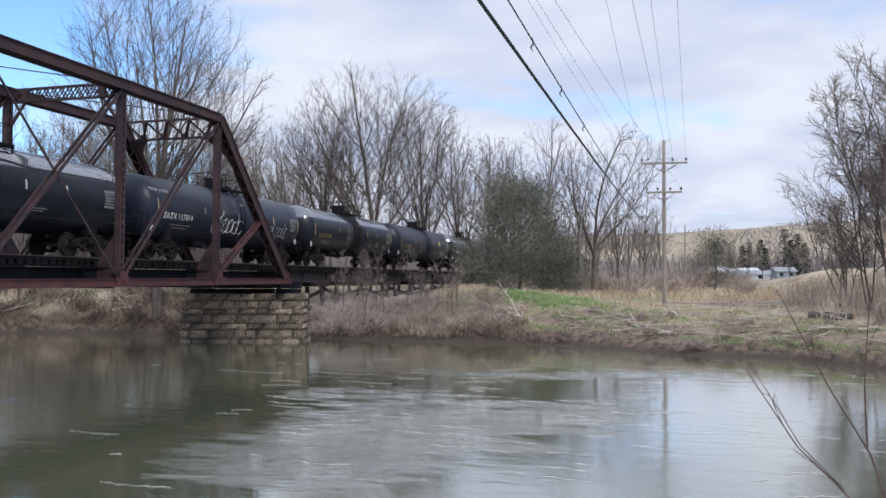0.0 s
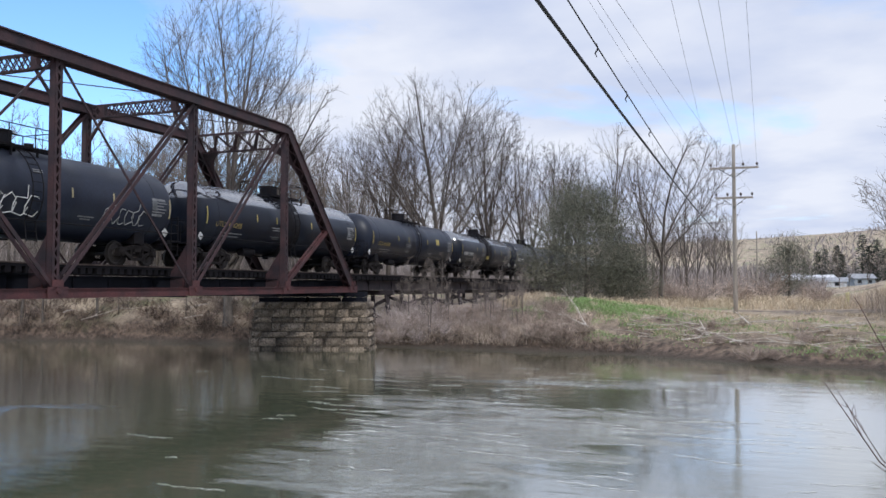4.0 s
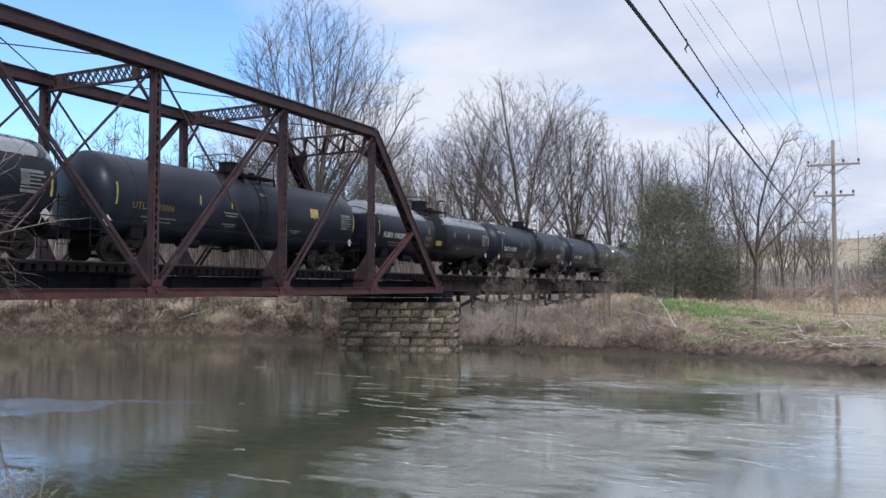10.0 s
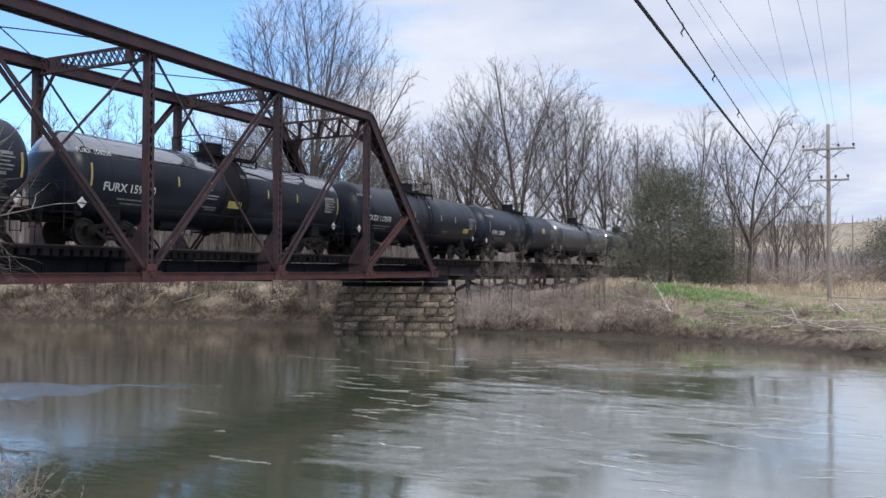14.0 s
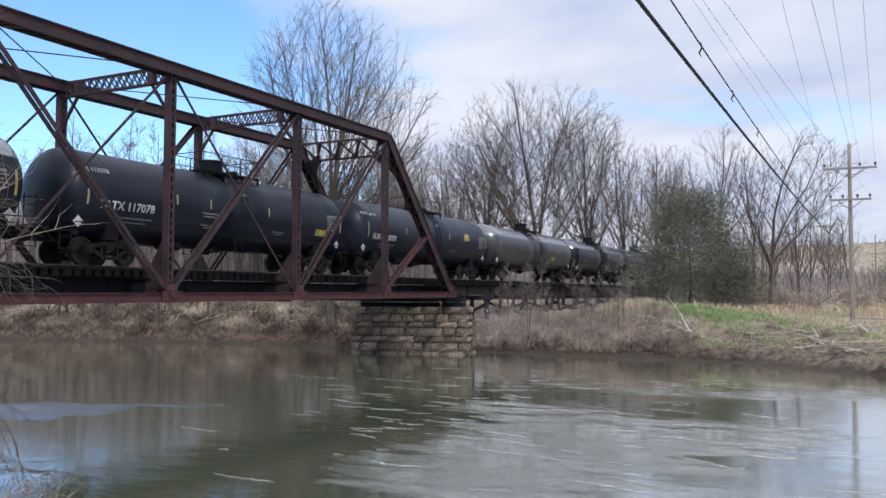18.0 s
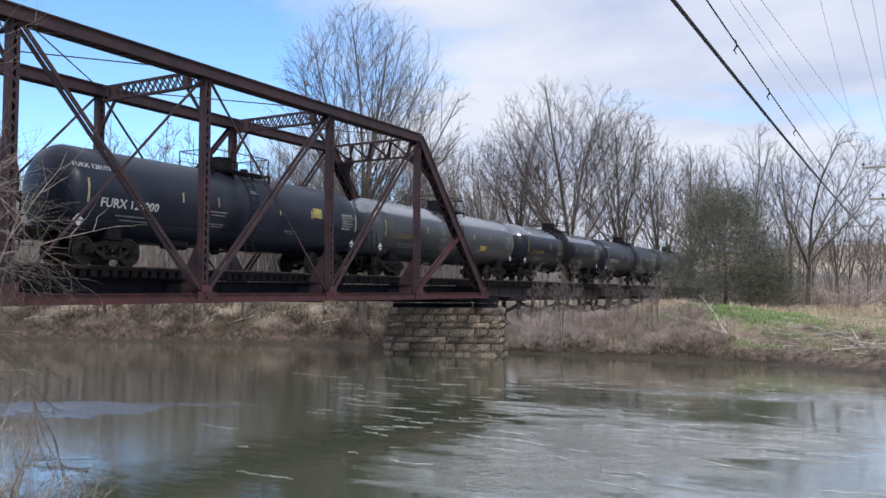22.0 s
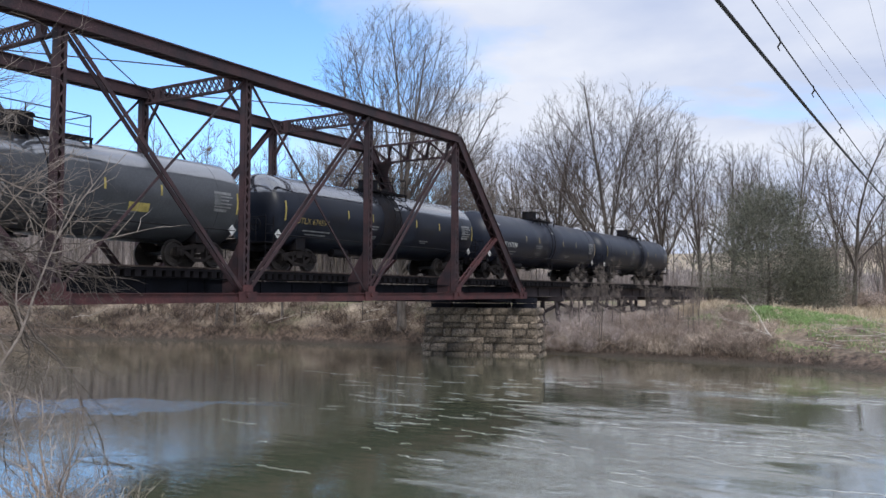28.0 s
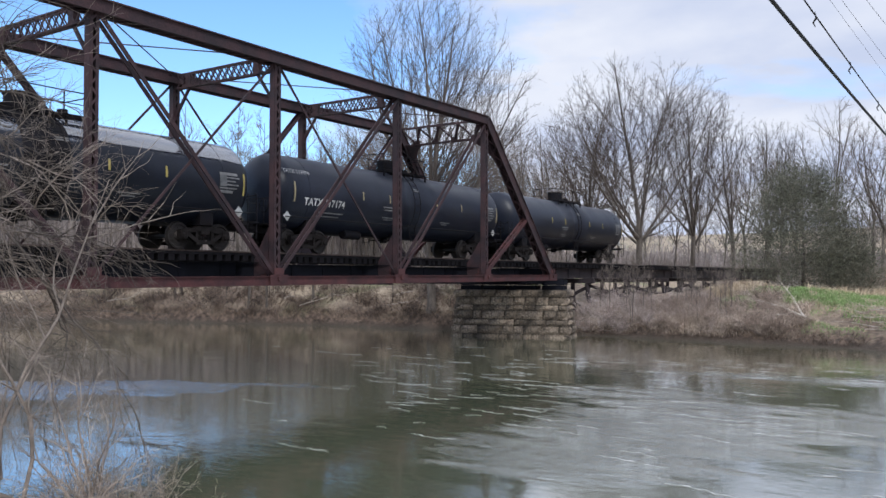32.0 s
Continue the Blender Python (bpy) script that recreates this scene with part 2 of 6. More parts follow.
def ground_material():
    """Bare soil, matted dead grass and patches of new green, over a scale of metres."""
    m = bpy.data.materials.new("bank_ground")
    m.use_nodes = True
    n, l = m.node_tree.nodes, m.node_tree.links
    b = n["Principled BSDF"]
    tc = n.new("ShaderNodeTexCoord")
    def tex(scale, detail=5):
        t = n.new("ShaderNodeTexNoise")
        t.inputs["Scale"].default_value, t.inputs["Detail"].default_value = scale, detail
        l.new(tc.outputs["Object"], t.inputs["Vector"])
        return t.outputs[0]
    def ramp(src, lo, hi, a, c):
        r = n.new("ShaderNodeValToRGB")
        r.color_ramp.elements[0].position, r.color_ramp.elements[0].color = lo, (*a, 1)
        r.color_ramp.elements[1].position, r.color_ramp.elements[1].color = hi, (*c, 1)
        l.new(src, r.inputs[0])
        return r.outputs[0]
    soil = ramp(tex(2.2), 0.35, 0.65, (0.10, 0.075, 0.055), (0.36, 0.28, 0.205))
    straw = ramp(tex(5.0), 0.35, 0.65, (0.34, 0.27, 0.19), (0.56, 0.46, 0.33))
    mix = n.new("ShaderNodeMixRGB")
    l.new(ramp(tex(0.30), 0.42, 0.56, (0, 0, 0), (1, 1, 1)), mix.inputs[0])
    l.new(soil, mix.inputs[1]); l.new(straw, mix.inputs[2])
    green = n.new("ShaderNodeMixRGB")
    l.new(ramp(tex(0.16, 4), 0.55, 0.66, (0, 0, 0), (0.7, 0.7, 0.7)), green.inputs[0])
    l.new(mix.outputs[0], green.inputs[1])
    green.inputs[2].default_value = (0.20, 0.25, 0.09, 1)
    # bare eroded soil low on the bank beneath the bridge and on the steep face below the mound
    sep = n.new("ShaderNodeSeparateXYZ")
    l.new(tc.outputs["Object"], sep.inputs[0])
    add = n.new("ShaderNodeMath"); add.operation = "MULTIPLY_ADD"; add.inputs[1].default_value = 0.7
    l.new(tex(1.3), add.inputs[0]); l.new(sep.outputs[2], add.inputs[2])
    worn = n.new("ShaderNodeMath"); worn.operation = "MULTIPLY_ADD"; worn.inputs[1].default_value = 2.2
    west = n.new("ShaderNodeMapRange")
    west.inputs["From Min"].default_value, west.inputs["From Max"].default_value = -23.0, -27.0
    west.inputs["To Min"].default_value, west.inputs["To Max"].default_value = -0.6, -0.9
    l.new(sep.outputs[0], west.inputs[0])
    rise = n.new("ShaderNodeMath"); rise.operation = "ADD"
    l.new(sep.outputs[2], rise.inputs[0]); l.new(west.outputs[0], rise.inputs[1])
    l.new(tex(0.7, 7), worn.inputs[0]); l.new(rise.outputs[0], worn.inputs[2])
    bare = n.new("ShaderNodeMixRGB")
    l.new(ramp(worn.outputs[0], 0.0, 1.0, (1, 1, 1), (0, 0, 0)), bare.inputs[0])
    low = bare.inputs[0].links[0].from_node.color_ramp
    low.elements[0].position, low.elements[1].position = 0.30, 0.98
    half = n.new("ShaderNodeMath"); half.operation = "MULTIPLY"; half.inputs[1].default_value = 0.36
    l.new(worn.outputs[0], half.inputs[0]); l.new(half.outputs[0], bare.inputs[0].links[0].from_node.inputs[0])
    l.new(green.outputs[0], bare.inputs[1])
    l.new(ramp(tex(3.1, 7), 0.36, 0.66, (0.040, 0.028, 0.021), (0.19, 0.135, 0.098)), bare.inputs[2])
    # wet mud and the undercut's shade, both painted along the water's edge
    wet_shade = n.new("ShaderNodeMixRGB")
    l.new(ramp(add.outputs[0], 0.42, 0.75, (1, 1, 1), (0, 0, 0)), wet_shade.inputs[0])
    l.new(bare.outputs[0], wet_shade.inputs[1])
    wet_shade.inputs[2].default_value = (0.060, 0.045, 0.033, 1)
    l.new(wet_shade.outputs[0], b.inputs["Base Color"])
    b.inputs["Roughness"].default_value = 0.95
    bp = n.new("ShaderNodeBump")
    bp.inputs["Strength"].default_value, bp.inputs["Distance"].default_value = 0.9, 0.08
    l.new(tex(7.0), bp.inputs["Height"]); l.new(bp.outputs[0], b.inputs["Normal"])
    return m


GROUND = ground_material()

# ---- mesh helpers ----
class Shape:
    """Vertices and faces of one mesh, gathered piece by piece."""

    def __init__(self):
        self.v, self.f = [], []

    def add(self, verts, faces):
        k = len(self.v)
        self.v.extend(verts)
        self.f.extend([tuple(i + k for i in q) for q in faces])
        return self

    def box(self, c, s, m=None):
        x, y, z = (h / 2 for h in s)
        pts = [Vector((a * x, b * y, d * z)) for d in (-1, 1) for b in (-1, 1) for a in (-1, 1)]
        if m is not None:
            pts = [m @ p for p in pts]
        c = Vector(c)
        return self.add([tuple(p + c) for p in pts],
                        [(0, 2, 3, 1), (4, 5, 7, 6), (0, 1, 5, 4), (2, 6, 7, 3), (0, 4, 6, 2), (1, 3, 7, 5)])

    def beam(self, a, b, w, h, up=(0, 0, 1)):
        """A bar from a to b, w across and h along up."""
        a, b, up = Vector(a), Vector(b), Vector(up)
        d = (b - a).normalized()
        s = d.cross(up).normalized()
        u = s.cross(d)
        pts = [p + s * (i * w / 2) + u * (j * h / 2) for p in (a, b) for j in (-1, 1) for i in (-1, 1)]
        return self.add([tuple(p) for p in pts],
                        [(0, 2, 3, 1), (4, 5, 7, 6), (0, 1, 5, 4), (2, 6, 7, 3), (0, 4, 6, 2), (1, 3, 7, 5)])

    def tube(self, pts, radii, n=6, cap=True):
        pts = [Vector(p) for p in pts]
        k = len(self.v)
        ref = None
        for i, p in enumerate(pts):
            d = (pts[min(i + 1, len(pts) - 1)] - pts[max(i - 1, 0)]).normalized()
            if ref is None:
                ref = Vector((1, 0, 0)) if abs(d.x) < 0.8 else Vector((0, 1, 0))
            s = (ref - d * ref.dot(d)).normalized()
            ref = s
            u = d.cross(s)
            for j in range(n):
                q = 2 * math.pi * j / n
                self.v.append(tuple(p + (s * math.cos(q) + u * math.sin(q)) * radii[i]))
        for i in range(len(pts) - 1):
            for j in range(n):
                a, b = k + i * n + j, k + i * n + (j + 1) % n
                self.f.append((a, b, b + n, a + n))
        if cap:
            self.f.append(tuple(k + j for j in reversed(range(n))))
            self.f.append(tuple(k + (len(pts) - 1) * n + j for j in range(n)))
        return self

    def revolve(self, profile, n=32, axis="y"):
        """Turns (along, radius) pairs round an axis."""
        k = len(self.v)
        for s, r in profile:
            for j in range(n):
                q = 2 * math.pi * j / n
                c, d = r * math.cos(q), r * math.sin(q)
                self.v.append({"y": (c, s, d), "x": (s, c, d), "z": (c, d, s)}[axis])
        for i in range(len(profile) - 1):
            for j in range(n):
                a, b = k + i * n + j, k + i * n + (j + 1) % n
                self.f.append((a, a + n, b + n, b) if axis != "x" else (a, b, b + n, a + n))
        return self

    def moved(self, m):
        self.v = [tuple(m @ Vector(p)) for p in self.v]
        return self

    def mesh(self, name, smooth=False):
        me = bpy.data.meshes.new(name)
        me.from_pydata(self.v, [], self.f)
        if smooth:
            me.polygons.foreach_set("use_smooth", [True] * len(me.polygons))
        me.update()
        return me


def part(name, shape, mat, parent=None, label="", smooth=False):
    me = shape.mesh(name, smooth) if isinstance(shape, Shape) else shape
    if mat is not None and not me.materials:
        me.materials.append(mat)
    ob = new(name, me)
    if parent is not None:
        ob.parent = parent
    return tagged(ob, label)


def thing(name, label, category, group="", kind="", at=None):
    ob = new(name)
    ob.empty_display_size = 0.2
    if at is not None:
        ob.matrix_basis = at
    return tagged(ob, label, category, group, kind)

# ---- ground and river ----
# the bridge has its own frame: y runs along the track
XN, XF, XT = -21.20, -26.70, -23.95     # near truss, far truss, track
Y0, PANEL = 42.30, 7.14
RAIL_Z = 4.60
GRADE = 0.0075                           # the track falls gently away from the eye
BRIDGE = pose(0, 0, 0, 0, 0, -2.0)
TRACK = BRIDGE @ pose(0, 0, GRADE * 18, -math.degrees(math.atan(GRADE)))
INTO = BRIDGE.inverted()


def smooth(a, b, x):
    t = min(max((x - a) / (b - a), 0.0), 1.0)
    return t * t * (3 - 2 * t)


BANK = ((-400, -40.0), (-120, 16.0), (-64, 38.5), (-50, 42.3), (-36, 45.6), (-28, 45.9), (-18, 46.3), (-8, 45.6), (-4, 44.8), (-1, 43.2), (1.5, 41.5), (6.4, 40.6), (9.3, 37.2), (20, 29.0), (60, 12.0), (260, -80.0))
SHORE = ((-400, -90.0), (-60, 6.0), (-20, 9.0), (-9.5, 5.7), (-5.9, 5.5), (-4.9, 4.0), (-3.2, 2.8), (-2, 2.5), (3, 2.4), (20, 0.0), (260, -120.0))


def along(line, x):
    for (a, p), (b, q) in zip(line, line[1:]):
        if x <= b:
            return p + (q - p) * max(x - a, 0) / (b - a)
    return line[-1][1]


def far_bank(x):
    """y of the far waterline at x."""
    return along(BANK, x) + 0.5 * noise.noise((x * 0.35, 5.0, 0.0))


def near_bank(x):
    return along(SHORE, x)


def height(x, y):
    n = noise.noise((x * 0.15, y * 0.15, 0.0)) * 0.35 + noise.noise((x * 0.6, y * 0.6, 3.0)) * 0.14
    fb, nb = far_bank(x), near_bank(x)
    if y > (fb + nb) / 2:
        d = y - fb
        steep = 1.2 + 0.7 * noise.noise((x * 0.2, 9.0, 0.0))
        z = -1.6 + 1.6 * smooth(-4, 0, d) + 0.75 * smooth(-0.1, steep, d) + 0.65 * smooth(0.8, 6.0, d) + 0.55 * smooth(4, 16, d)
        # cut face and higher ground on the bank behind the bridge
        z += 0.55 * smooth(-23, -26, x) * smooth(0.0, 0.45, d) * (1 + 0.8 * noise.noise((x * 0.5, 2.0, 0.0)))
        z += 0.9 * smooth(-24, -34, x) * smooth(0.5, 7, d)
        # the grassy mound beside the trestle
        z += 0.88 * math.exp(-(((x + 9.8) / 5.2) ** 2 + ((y - 55) / 6.5) ** 2))
        # hummocks on the brushy slope
        z += 0.30 * noise.noise((x * 0.9, y * 0.9, 6.0)) * smooth(0.3, 1.5, d) * smooth(14, 7, d)
        # the dry grass rise on the right
        z += 2.4 * smooth(8, 21, x) * smooth(50, 76, y) * smooth(150, 95, y)
        # railway bank past the trestle
        u, v, _ = INTO @ Vector((x, y, 0))
        if v > 106:
            z = max(z, (RAIL_Z - 0.5 - GRADE * (v - 18)) * smooth(106, 116, v) * smooth(10, 4, abs(u - XT)))
        far = math.hypot(x, y)
        z += 0.9 * smooth(130, 260, far)
        z += (46 + 26 * noise.noise((x * 0.0013, y * 0.0013, 4.0))) * smooth(420, 1000, far) * smooth(-200, 120, y)
        d2 = d
    else:
        d2 = nb - y
        z = -1.6 + 1.6 * smooth(-5, 0, d2) + 1.9 * smooth(-0.2, 1.3, d2) + 0.2 * smooth(1, 4, d2)
        if d2 > 2:
            z = max(z, (RAIL_Z - 0.5) * smooth(2, 8, d2) * smooth(10, 4, abs(x - XT)))
    return z + n * smooth(0, 2.5, d2)


def make_ground():
    xs = np.concatenate([np.linspace(-1300, -120, 24), np.linspace(-105, -62, 10), np.arange(-58, 34.1, 0.7), np.linspace(38, 110, 14), np.linspace(150, 1300, 18)])
    ys = np.concatenate([np.linspace(-300, -12, 10), np.arange(-8, 90.1, 0.7), np.linspace(93, 180, 24), np.linspace(200, 1300, 30)])
    s = Shape()
    s.v = [(float(x), float(y), height(float(x), float(y))) for y in ys for x in xs]
    w = len(xs)
    s.f = [(j * w + i, j * w + i + 1, (j + 1) * w + i + 1, (j + 1) * w + i) for j in range(len(ys) - 1) for i in range(w - 1)]
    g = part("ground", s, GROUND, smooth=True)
    return tagged(g, "brown river banks of soil and dead grass", "ground", kind="structure")


ground = make_ground()


def track_x(y):
    """The track's centre line, straight throughout."""
    return XT


# ---- water ----
SHALLOWS = ((-6.0, 20.5, 5.5, 5.0, 1.0), (-7.5, 15.5, 3.5, 2.5, 0.9), (-6.0, 31.5, 8.0, 2.0, 0.75), (-9.5, 26.0, 3.5, 3.0, 0.6), (1.5, 33.5, 6.0, 2.0, 0.7),
            (-26.5, 15.5, 4.0, 2.4, 1.2), (-22.5, 18.8, 3.2, 1.8, 1.2), (-19.0, 21.2, 2.6, 1.0, 0.8), (-16.5, 12.5, 3.0, 2.5, 0.7), (-29.0, 30.0, 8.0, 2.5, 0.45), (-1.0, 24.0, 3.5, 3.5, 0.55))


def riffle(x, y):
    """How lively the surface is: smooth under the banks, broken over the shallows."""
    return min(2.4, sum(k * math.exp(-(((x - a) / w) ** 2 + ((y - b) / d) ** 2)) for a, b, w, d, k in SHALLOWS))


def make_water():
    m = bpy.data.materials.new("river_water")
    m.use_nodes = True
    n, l = m.node_tree.nodes, m.node_tree.links
    b = n["Principled BSDF"]
    b.inputs["Base Color"].default_value = (0.120, 0.132, 0.080, 1)
    b.inputs["Roughness"].default_value = 0.075
    b.inputs["IOR"].default_value = 3.0
    tc = n.new("ShaderNodeTexCoord")

    def waves(scale, stretch, turn, detail, rough, warp=0.0):
        mp = n.new("ShaderNodeMapping")
        mp.inputs["Scale"].default_value = stretch
        mp.inputs["Rotation"].default_value = (0, 0, radians(turn))
        l.new(tc.outputs["Object"], mp.inputs[0])
        t = n.new("ShaderNodeTexNoise")
        t.inputs["Scale"].default_value, t.inputs["Detail"].default_value, t.inputs["Roughness"].default_value = scale, detail, rough
        t.inputs["Distortion"].default_value = warp
        l.new(mp.outputs[0], t.inputs["Vector"])
        return t.outputs[0]

    def maths(op, a, b, c=None):
        q = n.new("ShaderNodeMath")
        q.operation = op
        for i, v in enumerate((a, b, c)):
            if v is None:
                continue
            if isinstance(v, float):
                q.inputs[i].default_value = v
            else:
                l.new(v, q.inputs[i])
        return q.outputs[0]
    gate = n.new("ShaderNodeAttribute")
    gate.attribute_name = "riffle"
    patchy = waves(1.0, (0.35, 1.1, 1), 8, 6, 0.68, 0.6)
    live = n.new("ShaderNodeMapRange")
    live.interpolation_type = "SMOOTHSTEP"
    live.inputs["From Min"].default_value, live.inputs["From Max"].default_value = 0.90, 1.20
    live.inputs["To Min"].default_value, live.inputs["To Max"].default_value = 0.06, 1.0
    l.new(maths("MULTIPLY_ADD", gate.outputs["Fac"], 0.62, patchy), live.inputs[0])
    small = waves(3.0, (0.9, 1.9, 1), 10, 6, 0.62, 0.9)
    calm = waves(0.8, (0.6, 1.7, 1), 5, 3, 0.5)
    force = maths("MULTIPLY", live.outputs[0], maths("MAXIMUM", gate.outputs["Fac"], 1.0))
    high = maths("MULTIPLY_ADD", small, force, maths("MULTIPLY", calm, 0.22))
    bp = n.new("ShaderNodeBump")
    bp.inputs["Strength"].default_value, bp.inputs["Distance"].default_value = 1.0, 0.038
    l.new(high, bp.inputs["Height"]); l.new(bp.outputs[0], b.inputs["Normal"])
    b.inputs["Coat Weight"].default_value, b.inputs["Coat Roughness"].default_value, b.inputs["Coat IOR"].default_value = 1.0, 0.05, 1.7
    l.new(bp.outputs[0], b.inputs["Coat Normal"])
    s = Shape()
    xs = np.concatenate([np.linspace(-420, -80, 20), np.linspace(-70, 30, 180), np.linspace(40, 260, 12)])
    ys = np.concatenate([np.linspace(-220, -6, 12), np.linspace(-2, 62, 190)])
    s.v = [(float(x), float(y), 0.002 * noise.noise((x * 0.9, y * 1.8, 0.0)) + 0.003 * noise.noise((x * 0.14, y * 0.3, 7.0))) for y in ys for x in xs]
    w = len(xs)
    s.f = [(j * w + i, j * w + i + 1, (j + 1) * w + i + 1, (j + 1) * w + i) for j in range(len(ys) - 1) for i in range(w - 1)]
    me = s.mesh("water", True)
    at = me.attributes.new("riffle", "FLOAT", "POINT")
    at.data.foreach_set("value", [riffle(v[0], v[1]) for v in s.v])
    return tagged(part("water", me, m), "olive brown river water with rippled reflections", "river", kind="structure")


water = make_water()


# ---- truss bridge ----
ZB, ZT = 3.52, 11.34           # middle of the bottom and top chord
NODE = [Y0 - PANEL * k for k in range(7)]
bridge = thing("truss_bridge", "rusted brown steel through truss railway bridge on stone piers", "bridge", at=BRIDGE @ pose(0, 0, 0.06, -0.2))


def laced(s, a, b, wide, deep, across, step=0.42, flange=0.035):
    """A member of two side plates with zigzag lacing on both faces: wide along across, deep the other way."""
    a, b, across = Vector(a), Vector(b), Vector(across)
    d = (b - a).normalized()
    other = d.cross(across).normalized()
    for k in (-1, 1):
        o = across * (k * (wide / 2 - flange / 2))
        s.beam(a + o, b + o, flange, deep, other)
        for e in (-1, 1):
            q = across * (k * (wide / 2 - 0.05)) + other * (e * (deep / 2 - 0.01))
            s.beam(a + q, b + q, 0.10, 0.02, other)
    n = max(2, int((b - a).length / step))
    for e in (-1, 1):
        f = other * (e * deep / 2)
        for i in range(n):
            p, q = a.lerp(b, i / n), a.lerp(b, (i + 1) / n)
            k = 1 if i % 2 else -1
            s.beam(p + across * (k * wide * 0.42) + f, q - across * (k * wide * 0.42) + f, 0.065, 0.014, other)
    return s


def build_truss(x, inner):
    """One side of the bridge: inner is +1 when the track lies towards +x."""
    ax = Vector((1, 0, 0))
    s = Shape()
    for k in range(1, 5):
        a, b = (x, NODE[k], ZT), (x, NODE[k + 1], ZT)
        for o in (-0.2, 0.2):
            s.beam((x + o, a[1], ZT), (x + o, b[1], ZT), 0.03, 0.40)
            for e in (-0.19, 0.19):
                s.beam((x + o * 1.22, a[1], ZT + e), (x + o * 1.22, b[1], ZT + e), 0.09, 0.025)
        s.beam((x, a[1], ZT + 0.215), (x, b[1], ZT + 0.215), 0.56, 0.02)
        for i in range(14):
            y = a[1] + (b[1] - a[1]) * (i + 0.5) / 14
            s.beam((x - 0.2, y - 0.22, ZT - 0.2), (x + 0.2, y + 0.22, ZT - 0.2), 0.065, 0.012)
    part("top_chord", s, STEEL, bridge)
    # end posts
    for k, j in ((1, 0), (5, 6)):
        s = Shape()
        a, b = Vector((x, NODE[k], ZT + 0.02)), Vector((x, NODE[j], ZB + 0.05))
        up = (b - a).normalized().cross(ax).normalized()
        up = up if up.z > 0 else -up
        for o in (-0.2, 0.2):
            s.beam(a + ax * o, b + ax * o, 0.03, 0.40, up)
        s.beam(a + up * 0.21, b + up * 0.21, 0.56, 0.02, up)
        n = 22
        for i in range(n):
            p, q = a.lerp(b, i / n) - up * 0.2, a.lerp(b, (i + 1) / n) - up * 0.2
            f = 0.2 if i % 2 else -0.2
            s.beam(p + ax * f, q - ax * f, 0.065, 0.012, up)
        part("end_post", s, STEEL, bridge)
        # strut from the end post to the first bottom joint
        s = Shape()
        mid = a.lerp(b, 0.60)
        laced(s, mid, (x, NODE[k] - (0.1 if k == 1 else -0.1), ZB + 0.2), 0.34, 0.16, ax, 0.36)
        part("brace_strut", s, CHORD, bridge)
    # posts
    for k in range(1, 6):
        s = Shape()
        laced(s, (x, NODE[k], ZB + 0.1), (x, NODE[k], ZT - 0.15), 0.30, 0.26, (0, 1, 0), 0.30)
        # gusset plates where the floor beam meets the post
        g = inner * 0.16
        s.add([(x + g, NODE[k] - 0.16, ZB + 0.1), (x + g, NODE[k] + 0.16, ZB + 0.1), (x + g, NODE[k] + 0.13, ZB + 1.9), (x + g, NODE[k] - 0.13, ZB + 1.9),
               (x + inner * 1.0, NODE[k] - 0.02, ZB + 0.1), (x + inner * 1.0, NODE[k] + 0.02, ZB + 0.1), (x + inner * 1.0, NODE[k] + 0.02, ZB + 0.75), (x + inner * 1.0, NODE[k] - 0.02, ZB + 0.75)],
              [(0, 1, 2, 3), (4, 7, 6, 5), (0, 4, 5, 1), (3, 2, 6, 7), (0, 3, 7, 4), (1, 5, 6, 2)])
        part("post", s, STEEL, bridge)
    # bottom chord
    for k in range(6):
        s = Shape()
        y1, y2 = NODE[k], NODE[k + 1]
        for o in (-0.17, 0.17):
            s.beam((x + o, y1, ZB), (x + o, y2, ZB), 0.035, 0.32)
            for e in (-0.15, 0.15):
                s.beam((x + o * 1.25, y1, ZB + e), (x + o * 1.25, y2, ZB + e), 0.10, 0.02)
        for i in range(9):
            y = y1 + (y2 - y1) * (i + 0.5) / 9
            s.box((x, y, ZB - 0.15), (0.3, 0.35, 0.012))
        part("bottom_chord", s, CHORD, bridge)
    # pins and joint plates
    for k in range(7):
        s = Shape()
        for o in (-0.235, 0.235):
            s.box((x + o, NODE[k], ZB + 0.02), (0.03, 0.85, 0.38))
            s.box((x + o, NODE[k], ZB + 0.30), (0.03, 0.45, 0.30))
        s.revolve([(x - 0.33, 0.001), (x - 0.33, 0.10), (x + 0.33, 0.10), (x + 0.33, 0.001)], 12, "x")
        s.v = s.v[:16 * 2] + [(a, b + NODE[k], c + ZB + 0.08) for a, b, c in s.v[16 * 2:]]
        part("joint_plate", s, CHORD, bridge)
    # eye bars: heavy pairs down towards the middle, single counters
    def bars(y1, y2, pair, w, t):
        for o in ((-0.13, 0.13) if pair else (0.02,)):
            q = Shape()
            q.beam((x + o, y1, ZT - 0.05), (x + o, y2, ZB + 0.08), t, w, (0, 1, 0.4))
            part("diagonal_bar", q, STEEL, bridge)
    for k, j in ((1, 2), (2, 3), (5, 4), (4, 3)):
        bars(NODE[k], NODE[j], True, 0.13, 0.045)
    for k, j in ((3, 2), (3, 4)):
        bars(NODE[k], NODE[j], False, 0.08, 0.04)


build_truss(XN, -1)
build_truss(XF, 1)


